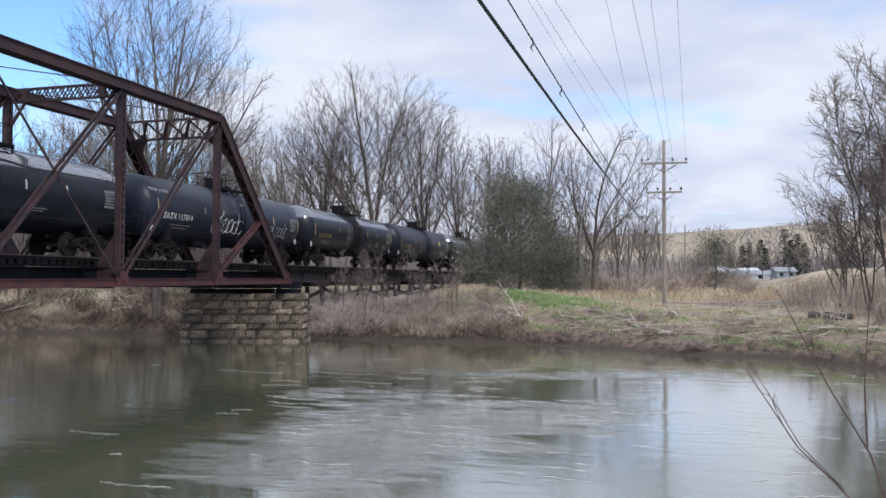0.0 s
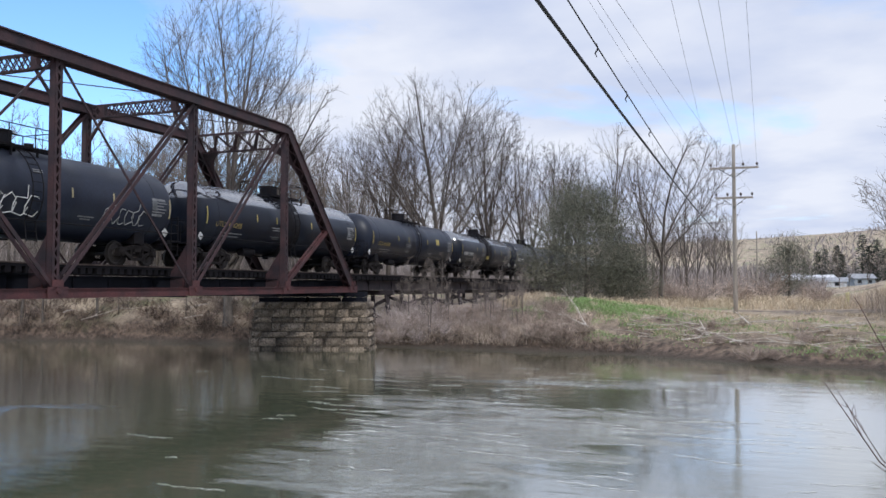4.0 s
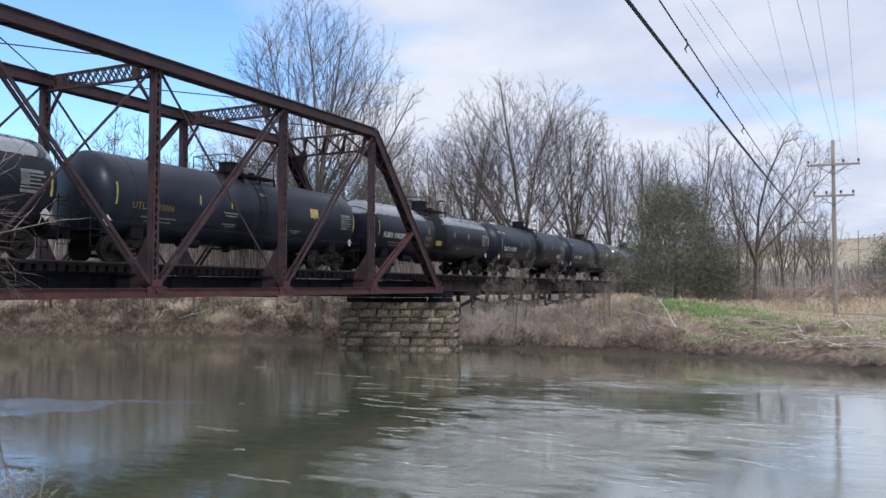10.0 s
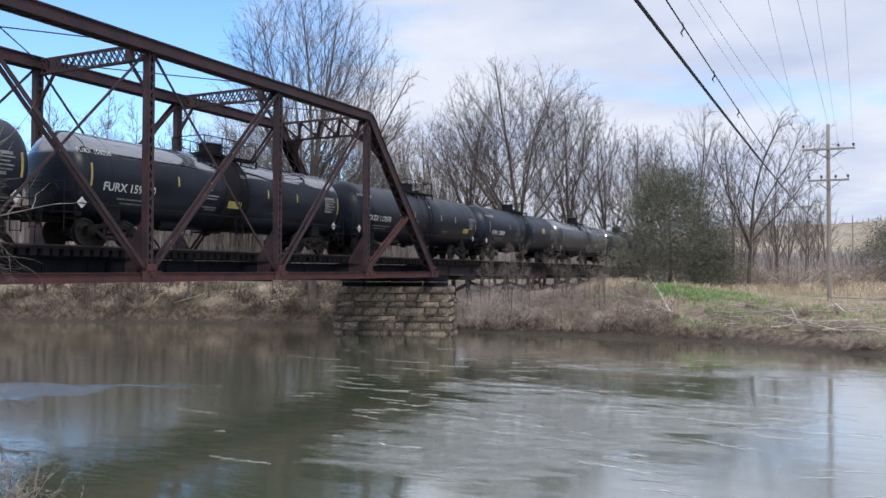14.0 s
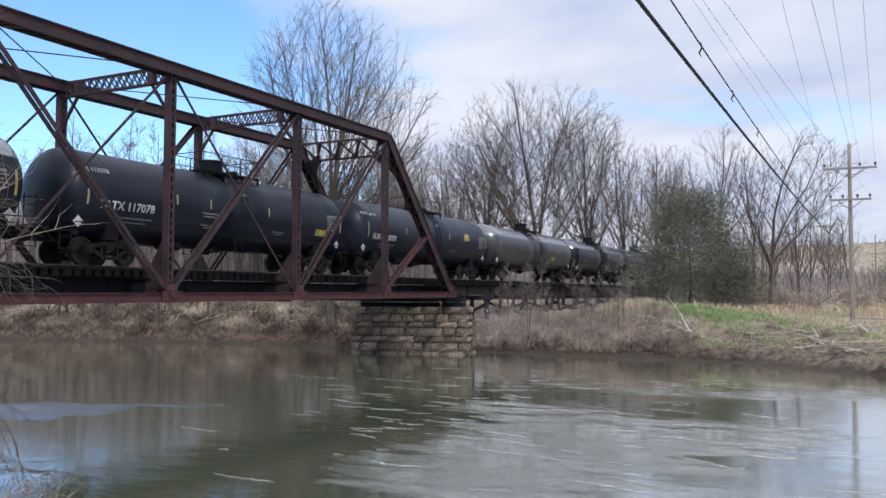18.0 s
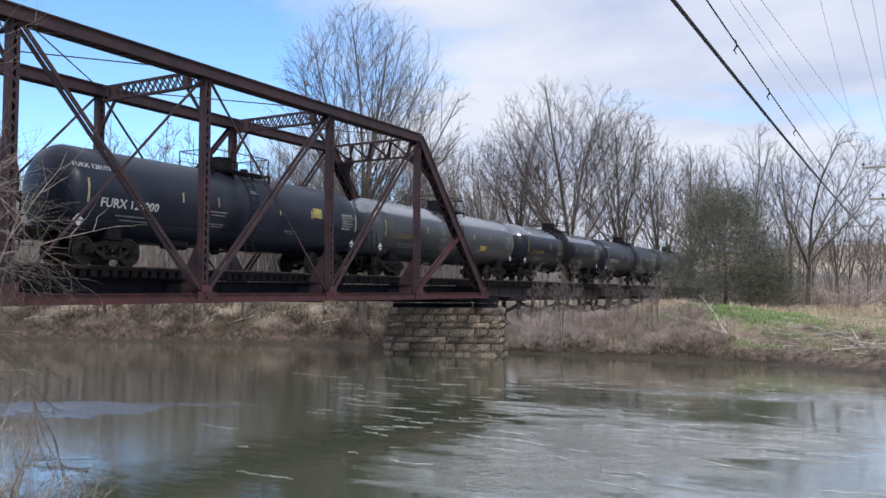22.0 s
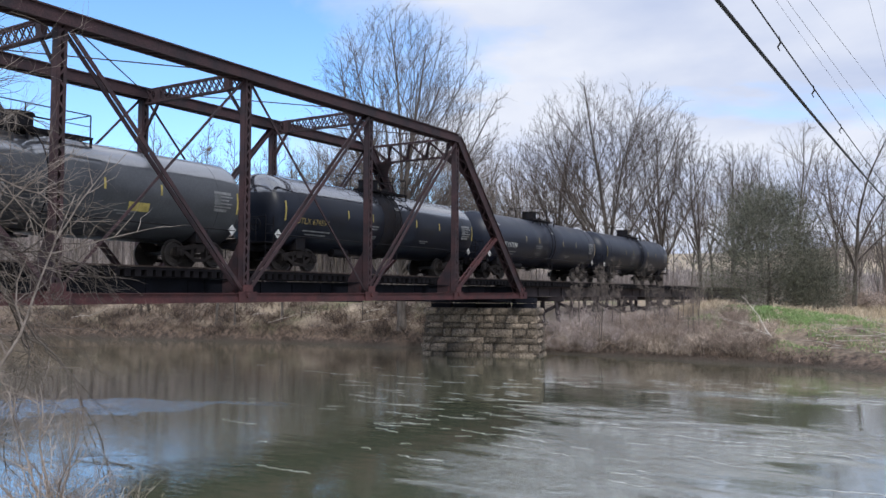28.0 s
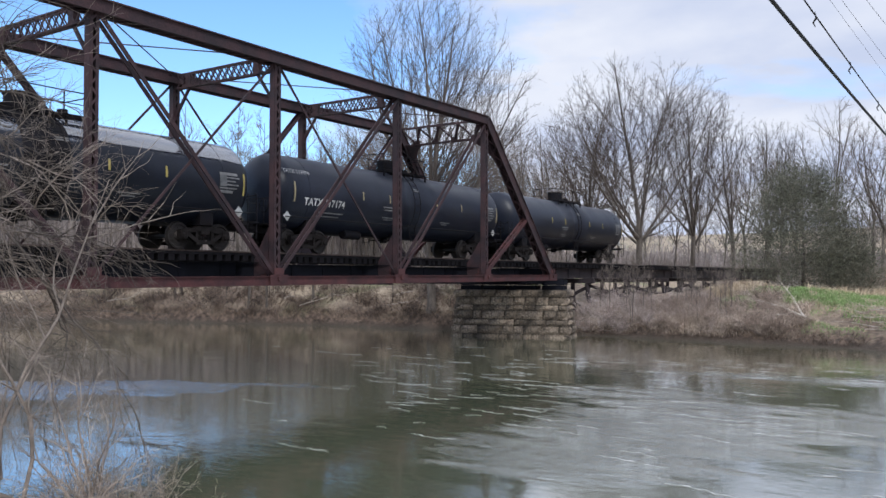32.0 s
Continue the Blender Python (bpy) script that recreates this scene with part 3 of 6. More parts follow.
def build_bracing():
    # sway struts, knees and lateral rods
    for k in range(2, 5):
        s = Shape()
        y = NODE[k]
        for z in (ZT + 0.12, ZT - 0.40):
            for o in (-0.08, 0.08):
                s.beam((XF + 0.2, y + o, z), (XN - 0.2, y + o, z), 0.07, 0.05)
        n = 13
        for o in (-0.1, 0.1):
            for i in range(n):
                xa, xb = XF + 0.3 + (XN - XF - 0.6) * i / n, XF + 0.3 + (XN - XF - 0.6) * (i + 1) / n
                s.beam((xa, y + o, ZT - 0.40), (xb, y + o, ZT + 0.12), 0.012, 0.055, (0, 0, 1))
                s.beam((xa, y + o, ZT + 0.12), (xb, y + o, ZT - 0.40), 0.012, 0.055, (0, 0, 1))
        for e, xx in ((1, XF), (-1, XN)):
            s.beam((xx + e * 0.9, y, ZT - 0.40), (xx + e * 0.12, y, ZT - 1.45), 0.09, 0.09)
            s.box((xx + e * 0.9, y, ZT - 0.14), (0.26, 0.2, 0.5))
        part("sway_strut", s, STEEL, bridge)
    for k in range(1, 5):
        for a, b in ((XF, XN), (XN, XF)):
            s = Shape()
            s.tube([(a, NODE[k], ZT + 0.1), (b, NODE[k + 1], ZT + 0.1)], [0.022, 0.022], 6)
            part("lateral_rod", s, STEEL, bridge)
    # portals in the slope of the end posts
    for k, j in ((1, 0), (5, 6)):
        s = Shape()
        a, b = Vector((0, NODE[k], ZT)), Vector((0, NODE[j], ZB))
        d = (b - a).normalized()
        def at(x, q):
            return Vector((x, a.y, a.z)) + d * q
        for q in (-0.05, 1.0):
            s.beam(at(XF + 0.2, q), at(XN - 0.2, q), 0.12, 0.10)
        n = 8
        for i in range(n):
            xa, xb = XF + 0.35 + (XN - XF - 0.7) * i / n, XF + 0.35 + (XN - XF - 0.7) * (i + 1) / n
            s.beam(at(xa, 0.95 if i % 2 else 0.0), at(xb, 0.0 if i % 2 else 0.95), 0.13, 0.07)
            if i % 2:
                s.beam(at(xa - 0.2, 0.86), at(xa + 0.2, 0.86), 0.03, 0.22)
        # curved knee plates
        for e, xx in ((1, XF + 0.2), (-1, XN - 0.2)):
            pts = [(xx, 1.0), (xx + e * 1.35, 1.0)]
            for i in range(1, 8):
                t = i / 7 * math.pi / 2
                pts.append((xx + e * (1.35 - 1.30 * math.sin(t)), 3.1 - 2.1 * math.cos(t)))
            nrm = d.cross(Vector((1, 0, 0))).normalized() * 0.06
            top = [at(*p) + nrm for p in pts]
            bot = [at(*p) - nrm for p in pts]
            m = len(pts)
            s.add([tuple(p) for p in top + bot],
                  [tuple(range(m)), tuple(reversed(range(m, 2 * m)))] + [(i, i + m, (i + 1) % m + m, (i + 1) % m) for i in range(m)])
        part("portal_frame", s, STEEL, bridge)
    # floor
    for k in range(7):
        s = Shape()
        y = NODE[k]
        drop = GRADE * (y - 18)
        s.box(((XN + XF) / 2, y, 3.78 - drop), (XN - XF - 0.5, 0.02, 0.80))
        for z in (3.38 - drop, 4.18 - drop):
            s.box(((XN + XF) / 2, y, z), (XN - XF - 0.5, 0.30, 0.03))
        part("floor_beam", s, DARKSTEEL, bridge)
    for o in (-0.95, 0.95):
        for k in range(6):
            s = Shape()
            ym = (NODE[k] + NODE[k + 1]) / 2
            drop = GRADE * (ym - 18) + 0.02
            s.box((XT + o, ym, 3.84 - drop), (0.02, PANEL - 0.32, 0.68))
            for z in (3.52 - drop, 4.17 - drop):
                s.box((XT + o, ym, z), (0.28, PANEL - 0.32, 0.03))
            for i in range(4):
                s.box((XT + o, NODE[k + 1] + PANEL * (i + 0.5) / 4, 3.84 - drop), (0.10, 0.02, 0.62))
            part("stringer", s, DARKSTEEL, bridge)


build_bracing()


# ---- trestle beyond the pier ----
trestle = thing("trestle", "dark steel girder trestle carrying the track beyond the pier", "bridge", at=TRACK)
TRESTLE_END = 108.0


def build_trestle():
    n = 9
    ys = [Y0 + 0.6 + (TRESTLE_END - Y0 - 0.6) * i / n for i in range(n + 1)]
    for o in (-1.0, 1.0):
        for i in range(n):
            a, b = (track_x(ys[i]) + o, ys[i] + 0.03, 3.86), (track_x(ys[i + 1]) + o, ys[i + 1] - 0.03, 3.86)
            s = Shape()
            s.beam(a, b, 0.03, 0.58)
            for z in (-0.30, 0.30):
                s.beam((a[0], a[1], a[2] + z), (b[0], b[1], b[2] + z), 0.32, 0.035)
            for q in range(1, 4):
                p = Vector(a).lerp(Vector(b), q / 4)
                s.box(p, (0.2, 0.03, 0.56))
            part("girder", s, GIRDER, trestle)
    for i in range(1, n):
        x, y = track_x(ys[i]), ys[i]
        base = height(*(BRIDGE @ Vector((x, y, 0))).xy) - 0.4
        for o in (-1.5, -0.5, 0.5, 1.5):
            s = Shape()
            s.tube([(x + o * 1.25, y, base), (x + o, y, 3.22)], [0.16, 0.15], 8)
            part("bent_post", s, GIRDER, trestle)
        s = Shape()
        s.box((x, y, 3.38), (4.0, 0.34, 0.3))
        part("cap_beam", s, GIRDER, trestle)
        for e in (-1, 1):
            s = Shape()
            s.beam((x - e * 1.8, y + e * 0.2, max(base + 0.6, 1.2)), (x + e * 1.5, y + e * 0.2, 3.0), 0.07, 0.22)
            part("cross_brace", s, GIRDER, trestle)


build_trestle()


# ---- stone piers ----
def stone_mesh(w, h, d, seed):
    """A rough-faced block with worn edges, its front towards -y."""
    r = random.Random(seed)
    s = Shape()
    c = 0.035
    nx, nz = 5, 3
    front = []
    for j in range(nz + 1):
        for i in range(nx + 1):
            edge = i in (0, nx) or j in (0, nz)
            x = -w / 2 + w * i / nx
            z = -h / 2 + h * j / nz
            y = -d / 2 + (c if edge else -0.02 - 0.085 * r.random())
            front.append((x + (r.uniform(-.03, .03) if not edge else r.uniform(-.016, .016)), y, z + (r.uniform(-.02, .02) if not edge else r.uniform(-.016, .016))))
    s.add(front, [(j * (nx + 1) + i, j * (nx + 1) + i + 1, (j + 1) * (nx + 1) + i + 1, (j + 1) * (nx + 1) + i) for j in range(nz) for i in range(nx)])
    k = len(s.v)
    s.v += [(-w / 2, d / 2, -h / 2), (w / 2, d / 2, -h / 2), (w / 2, d / 2, h / 2), (-w / 2, d / 2, h / 2)]
    a, b, cc, dd = 0, nx, nz * (nx + 1) + nx, nz * (nx + 1)
    s.f += [(a, k, k + 1, b), (b, k + 1, k + 2, cc), (cc, k + 2, k + 3, dd), (dd, k + 3, k, a), (k + 1, k, k + 3, k + 2)]
    return s


def build_pier(yc, facing, name, skew):
    """A battered pier of squared stone; its long faces look along the track."""
    p = thing(name, "coursed tan sandstone bridge pier standing at the water's edge", "bridge pier", kind="structure", at=BRIDGE @ Matrix.Translation((XT, yc, 0)) @ Matrix.Rotation(radians(skew), 4, "Z"))
    top, bottom, half_t, half_b, th_t, th_b = 2.72, -0.9, 3.25, 3.60, 0.95, 1.2
    s = Shape()
    e = 0.12
    pts = []
    for z, hw, th in ((bottom, half_b - e, th_b - e), (top, half_t - e, th_t - e)):
        pts += [(-hw, -th, z), (hw, -th, z), (hw, th, z), (-hw, th, z)]
    s.add(pts, [(3, 2, 1, 0), (4, 5, 6, 7), (0, 1, 5, 4), (1, 2, 6, 5), (2, 3, 7, 6), (3, 0, 4, 7)])
    part("core", s, MORTAR, p)
    r = random.Random(7)
    courses = [bottom, -0.36, 0.16, 0.66, 1.02, 1.52, 1.84, 2.32, top]
    for i in range(len(courses) - 1):
        z0, z1 = courses[i], courses[i + 1]
        f = ((z0 + z1) / 2 - bottom) / (top - bottom)
        hw, th = half_b + (half_t - half_b) * f, th_b + (th_t - th_b) * f
        if i == len(courses) - 2:
            hw, th = hw + 0.12, th + 0.1
        for face in range(4):
            length = 2 * hw if face % 2 == 0 else 2 * th
            x = -length / 2
            while x < length / 2 - 0.01:
                w = min(r.uniform(0.45, 1.55), length / 2 - x)
                if length / 2 - x - w < 0.4:
                    w = length / 2 - x
                m = stone_mesh(w - r.uniform(0.015, 0.05), z1 - z0 - r.uniform(0.015, 0.045), 0.34, r.random())
                rot = Matrix.Rotation(face * math.pi / 2, 4, "Z")
                off = th if face % 2 == 0 else hw
                place = Matrix.Translation((0, 0, (z0 + z1) / 2)) @ rot @ Matrix.Translation((x + w / 2, -off + 0.17 - r.uniform(-0.04, 0.05), 0))
                ob = part("stone", m, STONE, p)
                ob.matrix_basis = place
                x += w
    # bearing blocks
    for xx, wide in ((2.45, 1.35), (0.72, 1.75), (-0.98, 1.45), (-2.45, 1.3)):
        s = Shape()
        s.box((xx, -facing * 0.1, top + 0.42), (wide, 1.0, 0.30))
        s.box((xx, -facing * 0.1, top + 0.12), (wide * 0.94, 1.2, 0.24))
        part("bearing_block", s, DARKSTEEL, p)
    return p


build_pier(43.1, 1, "pier_far", 15.0)
build_pier(-1.3, -1, "pier_near", 0.0)


def build_abutment():
    p = thing("abutment", "pale concrete abutment where the trestle meets the bank", "abutment", kind="structure", at=BRIDGE)
    x = track_x(TRESTLE_END + 1)
    s = Shape()
    s.box((x, TRESTLE_END + 1.0, 1.6), (5.6, 1.8, 3.8))
    s.box((x + 2.9, TRESTLE_END + 3.0, 1.75), (0.5, 5.0, 3.8))
    s.box((x - 2.9, TRESTLE_END + 3.0, 1.75), (0.5, 5.0, 3.8))
    part("wall_block", s, CONCRETE, p)


build_abutment()


# ---- track ----
def build_track():
    t = thing("track", "worn steel rails on dark timber ties", "railway track", kind="structure", at=TRACK)
    ys = list(np.arange(-60, 300, 4.0))
    for o in (-0.7525, 0.7525):
        s = Shape()
        for a, b in zip(ys, ys[1:]):
            p, q = (track_x(a) + o, a), (track_x(b) + o, b)
            s.beam((*p, RAIL_Z - 0.02), (*q, RAIL_Z - 0.02), 0.07, 0.04)
            s.beam((*p, RAIL_Z - 0.09), (*q, RAIL_Z - 0.09), 0.018, 0.12)
            s.beam((*p, RAIL_Z - 0.155), (*q, RAIL_Z - 0.155), 0.14, 0.02)
        part("rail", s, RAIL, t)
    s = Shape()
    s.box((0, 0, 0), (2.75, 0.23, 0.22))
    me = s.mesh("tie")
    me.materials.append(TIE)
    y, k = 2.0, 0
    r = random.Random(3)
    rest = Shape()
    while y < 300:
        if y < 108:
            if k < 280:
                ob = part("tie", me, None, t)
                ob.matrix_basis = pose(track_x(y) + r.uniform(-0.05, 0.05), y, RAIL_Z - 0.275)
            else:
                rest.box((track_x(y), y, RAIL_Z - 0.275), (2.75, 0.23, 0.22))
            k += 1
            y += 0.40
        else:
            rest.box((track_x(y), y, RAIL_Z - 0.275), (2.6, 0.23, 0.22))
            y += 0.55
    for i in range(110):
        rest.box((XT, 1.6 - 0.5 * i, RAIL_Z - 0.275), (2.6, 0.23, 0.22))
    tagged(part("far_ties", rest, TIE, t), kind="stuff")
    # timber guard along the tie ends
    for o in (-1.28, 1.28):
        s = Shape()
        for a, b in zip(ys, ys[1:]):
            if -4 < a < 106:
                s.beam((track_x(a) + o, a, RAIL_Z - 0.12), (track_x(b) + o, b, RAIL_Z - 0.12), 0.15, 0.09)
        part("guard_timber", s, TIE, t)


build_track()


# ---- tank cars ----
TANK_R, AXIS, WHEEL_R = 1.55, 2.36, 0.457


def lettering(text, size, along, up, radius=TANK_R + 0.012, bold=0.0):
    """Letters laid on the side of the tank that looks to +x; along and up give their middle."""
    cu = bpy.data.curves.new("letters", "FONT")
    cu.body, cu.size, cu.align_x, cu.align_y = text, size, "CENTER", "CENTER"
    cu.resolution_u, cu.offset = 2, bold
    ob = bpy.data.objects.new("letters", cu)
    scene.collection.objects.link(ob)
    bpy.context.view_layer.update()
    me = bpy.data.meshes.new_from_object(ob.evaluated_get(bpy.context.evaluated_depsgraph_get()))
    bpy.data.objects.remove(ob)
    bpy.data.curves.remove(cu)
    base = up - AXIS
    for v in me.vertices:
        q = (base + v.co.y) / radius
        v.co = Vector((radius * math.cos(q), along + v.co.x, AXIS + radius * math.sin(q)))
    return me


def patch(s, along, up, w, h, radius=TANK_R + 0.010, n=3):
    """A thin plate bent round the tank's side."""
    k = len(s.v)
    for i in range(n + 1):
        q = (up - AXIS - h / 2 + h * i / n) / radius
        for e in (-1, 1):
            s.v.append((radius * math.cos(q), along + e * w / 2, AXIS + radius * math.sin(q)))
    s.f += [(k + 2 * i, k + 2 * i + 1, k + 2 * i + 3, k + 2 * i + 2) for i in range(n)]
    return s


def tank_shape(length, waist):
    half = length / 2
    prof = [(-half, 0.001)]
    for i in range(1, 9):
        t = i / 8 * math.pi / 2
        prof.append((-half + 0.72 * (1 - math.cos(t)), TANK_R * math.sin(t)))
    for y in np.linspace(-half + 1.4, half - 1.4, 7):
        prof.append((float(y), TANK_R))
        if abs(y) < 0.01 and waist:
            prof[-1] = (-0.55, TANK_R)
            prof += [(-0.5, TANK_R - 0.05), (0.5, TANK_R - 0.05), (0.55, TANK_R)]
    prof += [(-y, r) for y, r in reversed(prof[:9])]
    s = Shape().revolve(prof, 48, "y")
    s.v = [(x, y, z + AXIS) for x, y, z in s.v]
    return s


def wheelset_mesh():
    s = Shape()
    s.revolve([(-1.05, 0.001), (-1.05, 0.075), (1.05, 0.075), (1.05, 0.001)], 12, "x")
    for e in (-1, 1):
        pr = [(0.68, 0.10), (0.68, 0.50), (0.71, 0.50), (0.715, WHEEL_R), (0.815, WHEEL_R - 0.008), (0.815, 0.39), (0.775, 0.36), (0.775, 0.17), (0.83, 0.15), (0.83, 0.09)]
        s.revolve([(e * a, r) for a, r in pr], 28, "x")
        for i in range(3):
            q = 2 * math.pi * i / 3
            s.box((e * 0.79, 0.27 * math.cos(q), 0.27 * math.sin(q)), (0.03, 0.07, 0.07))
    me = s.mesh("wheelset")
    me.materials.append(WHEEL)
    return me


def side_frame_mesh():
    """The cast frame of a bogie with its spring opening and axle boxes."""
    s = Shape()
    for e in (-1, 1):
        s.beam((0, 0.25 * e, 0.70), (0, 0.98 * e, 0.60), 0.16, 0.15)
        s.beam((0, 0.30 * e, 0.27), (0, 0.74 * e, 0.55), 0.14, 0.13)
        s.box((0, 0.90 * e, 0.50), (0.22, 0.30, 0.30))
        s.revolve([(0.06, 0.001), (0.06, 0.11), (0.17, 0.11), (0.19, 0.05), (0.19, 0.001)], 12, "x")
        k = 12 * 5
        s.v = s.v[:-k] + [(a, b + 0.89 * e, c + WHEEL_R) for a, b, c in s.v[-k:]]
        s.beam((0, 0.33 * e, 0.30), (0, 0.33 * e, 0.72), 0.13, 0.10, (0, 1, 0))
    s.beam((0, -0.36, 0.73), (0, 0.36, 0.73), 0.18, 0.16)
    s.beam((0, -0.36, 0.25), (0, 0.36, 0.25), 0.18, 0.12)
    for y in (-0.17, 0.0, 0.17):
        for i in range(5):
            s.revolve([(0.33 + i * 0.055, 0.072), (0.355 + i * 0.055, 0.072)], 10, "z")
            k = 20
            s.v = s.v[:-k] + [(a, b + y, c) for a, b, c in s.v[-k:]]
    me = s.mesh("side_frame")
    me.materials.append(TRUCK)
    return me


WHEELSET, SIDE_FRAME = wheelset_mesh(), side_frame_mesh()
CARS, WHEELS = [], []


def tank_car(length, label, paint=None, text="", ink=None, marks=YELLOW, waist=True, plate=None, dome=0.0, graffiti=False, low_plate=None, head_text=False):
    """A tank car; its frame stands on the rails at z 0 and it runs along y."""
    paint, ink = paint or TANK, ink or WHITE
    tl = length - 1.15
    car = thing("tank_car", label, "tank car", "tank cars of the freight train")
    body = part("tank", tank_shape(tl, waist), paint, car, smooth=True)
    # jacket seams
    for y in (-tl / 2 + 1.6, tl / 2 - 1.6):
        s = Shape()
        s.revolve([(y - 0.035, TANK_R - 0.01), (y - 0.03, TANK_R + 0.008), (y + 0.03, TANK_R + 0.008), (y + 0.035, TANK_R - 0.01)], 48, "y")
        s.v = [(a, b, c + AXIS) for a, b, c in s.v]
        part("jacket_band", s, paint, body)
    if paint is GLOSS:
        # oily stain ring under the valves, dulling the jacket
        s = Shape()
        s.revolve([(dome - 0.75, TANK_R - 0.03), (dome - 0.73, TANK_R + 0.006), (dome + 0.73, TANK_R + 0.006), (dome + 0.75, TANK_R - 0.03)], 48, "y")
        s.v = [(a, b, c + AXIS) for a, b, c in s.v]
        part("waist_band", s, UNDER, body, "dull stained band round the tank", smooth=True)
    # valve housing
    s = Shape()
    s.revolve([(AXIS + TANK_R - 0.08, 0.62), (AXIS + TANK_R + 0.12, 0.60), (AXIS + TANK_R + 0.13, 0.46), (AXIS + TANK_R + 0.50, 0.46), (AXIS + TANK_R + 0.50, 0.50), (AXIS + TANK_R + 0.56, 0.50), (AXIS + TANK_R + 0.60, 0.30), (AXIS + TANK_R + 0.61, 0.001)], 24, "z")
    s.v = [(a, b + dome, c) for a, b, c in s.v]
    housing = part("valve_housing", s, UNDER, car)
    s = Shape()
    s.tube([(0.12, dome + 1.25, AXIS + TANK_R - 0.05), (0.12, dome + 1.25, AXIS + TANK_R + 0.28)], [0.16, 0.16], 12)
    s.tube([(-0.2, dome + 1.6, AXIS + TANK_R - 0.05), (-0.2, dome + 1.6, AXIS + TANK_R + 0.2)], [0.22, 0.22], 12)
    part("safety_valve", s, UNDER, housing)
    # walkway grating and rail round it
    s = Shape()
    for y in (-1.3, -0.2, 0.9, 1.9):
        s.box((0, dome + y, AXIS + TANK_R - 0.02), (1.9, 0.07, 0.06))
        for e in (-1, 1):
            s.beam((e * 0.9, dome + y, AXIS + TANK_R), (e * 0.9, dome + y, AXIS + 1.15), 0.06, 0.06, (0, 1, 0))
    for e in (-1, 1):
        s.box((e * 0.9, dome + 0.3, AXIS + TANK_R - 0.02), (0.08, 3.3, 0.07))
    walkway = part("walkway", s, UNDER, car)
    for i in range(9):
        q = Shape().box((-0.8 + i * 0.2, dome + 0.3, AXIS + TANK_R + 0.02), (0.06, 3.3, 0.05))
        part("slat", q, UNDER, walkway)
    s = Shape()
    zt = AXIS + TANK_R + 0.72
    for e in (-1, 1):
        s.tube([(e * 0.86, dome - 1.3, zt), (e * 0.86, dome + 1.9, zt)], [0.02, 0.02], 6)
        s.tube([(e * 0.86, dome - 1.3, zt - 0.36), (e * 0.86, dome + 1.9, zt - 0.36)], [0.015, 0.015], 6)
        for y in (-1.3, -0.25, 0.85, 1.9):
            s.tube([(e * 0.86, dome + y, AXIS + TANK_R), (e * 0.86, dome + y, zt)], [0.022, 0.022], 6)
    for y in (-1.3, 1.9):
        s.tube([(-0.86, dome + y, zt), (0.86, dome + y, zt)], [0.02, 0.02], 6)
    part("guard_rail", s, UNDER, car)
    # ladder up the middle of each side
    for e in (-1, 1):
        s = Shape()
        for y in (-0.22, 0.22):
            pts = []
            for i in range(8):
                q = radians(-38 + i * 15)
                r = TANK_R + 0.13
                pts.append((e * r * math.cos(q), dome + y + 0.25, AXIS + r * math.sin(q)))
            s.tube([(e * 1.42, dome + y + 0.25, 0.65)] + pts, [0.022] * 9, 6)
        for i in range(10):
            q = radians(-34 + i * 11)
            r = TANK_R + 0.13
            p = (e * r * math.cos(q), dome, AXIS + r * math.sin(q))
            s.tube([(p[0], p[1] + 0.03, p[2]), (p[0], p[1] + 0.47, p[2])], [0.015, 0.015], 5)
        for z in (0.7, 1.0, 1.3):
            s.tube([(e * 1.42, dome + 0.03, z), (e * 1.42, dome + 0.47, z)], [0.015, 0.015], 5)
        part("ladder", s, UNDER, car)
    # handrail along the lower side
    for e in (-1, 1):
        s = Shape()
        x, z = e * 1.46, 1.36
        s.tube([(x, -tl / 2 + 0.3, z), (x, tl / 2 - 0.3, z)], [0.022, 0.022], 6)
        for i in range(9):
            y = -tl / 2 + 0.6 + (tl - 1.2) * i / 8
            s.tube([(x, y, z), (e * 1.10, y, z + 0.06)], [0.018, 0.018], 5)
        part("handrail", s, UNDER, car)
    # stub sills, couplers, saddles and end platforms
    for e in (-1, 1):
        s = Shape()
        ye = e * (length / 2)
        s.box((0, e * (length / 2 - 1.75), 0.93), (0.62, 3.2, 0.34))
        s.box((0, e * (length / 2 - 2.6), 1.10), (2.3, 0.55, 0.5))
        s.box((0, e * (length / 2 - 0.95), 1.02), (2.6, 0.30, 0.14))
        s.box((0, e * (length / 2 - 0.62), 1.06), (2.7, 0.55, 0.04))
        for x in (-1.3, 1.3):
            s.tube([(x, e * (length / 2 - 0.42), 0.45), (x, e * (length / 2 - 0.42), 2.1), (x * 0.93, e * (length / 2 - 0.42), 2.12)], [0.02] * 3, 6)
            s.tube([(x, e * (length / 2 - 0.85), 0.45), (x, e * (length / 2 - 0.85), 2.1)], [0.02] * 2, 6)
            for z in (0.5, 0.85, 1.4, 1.75):
                s.tube([(x, e * (length / 2 - 0.42), z), (x, e * (length / 2 - 0.85), z)], [0.014] * 2, 5)
        s.tube([(-1.3, e * (length / 2 - 0.42), 2.05), (1.3, e * (length / 2 - 0.42), 2.05)], [0.02] * 2, 6)
        part("end_platform", s, UNDER, car)
        s = Shape()
        s.box((0, ye - e * 0.18, 0.88), (0.22, 0.36, 0.24))
        s.box((0.05, ye - e * 0.02, 0.88), (0.30, 0.16, 0.34))
        part("coupler", s, TRUCK, car)
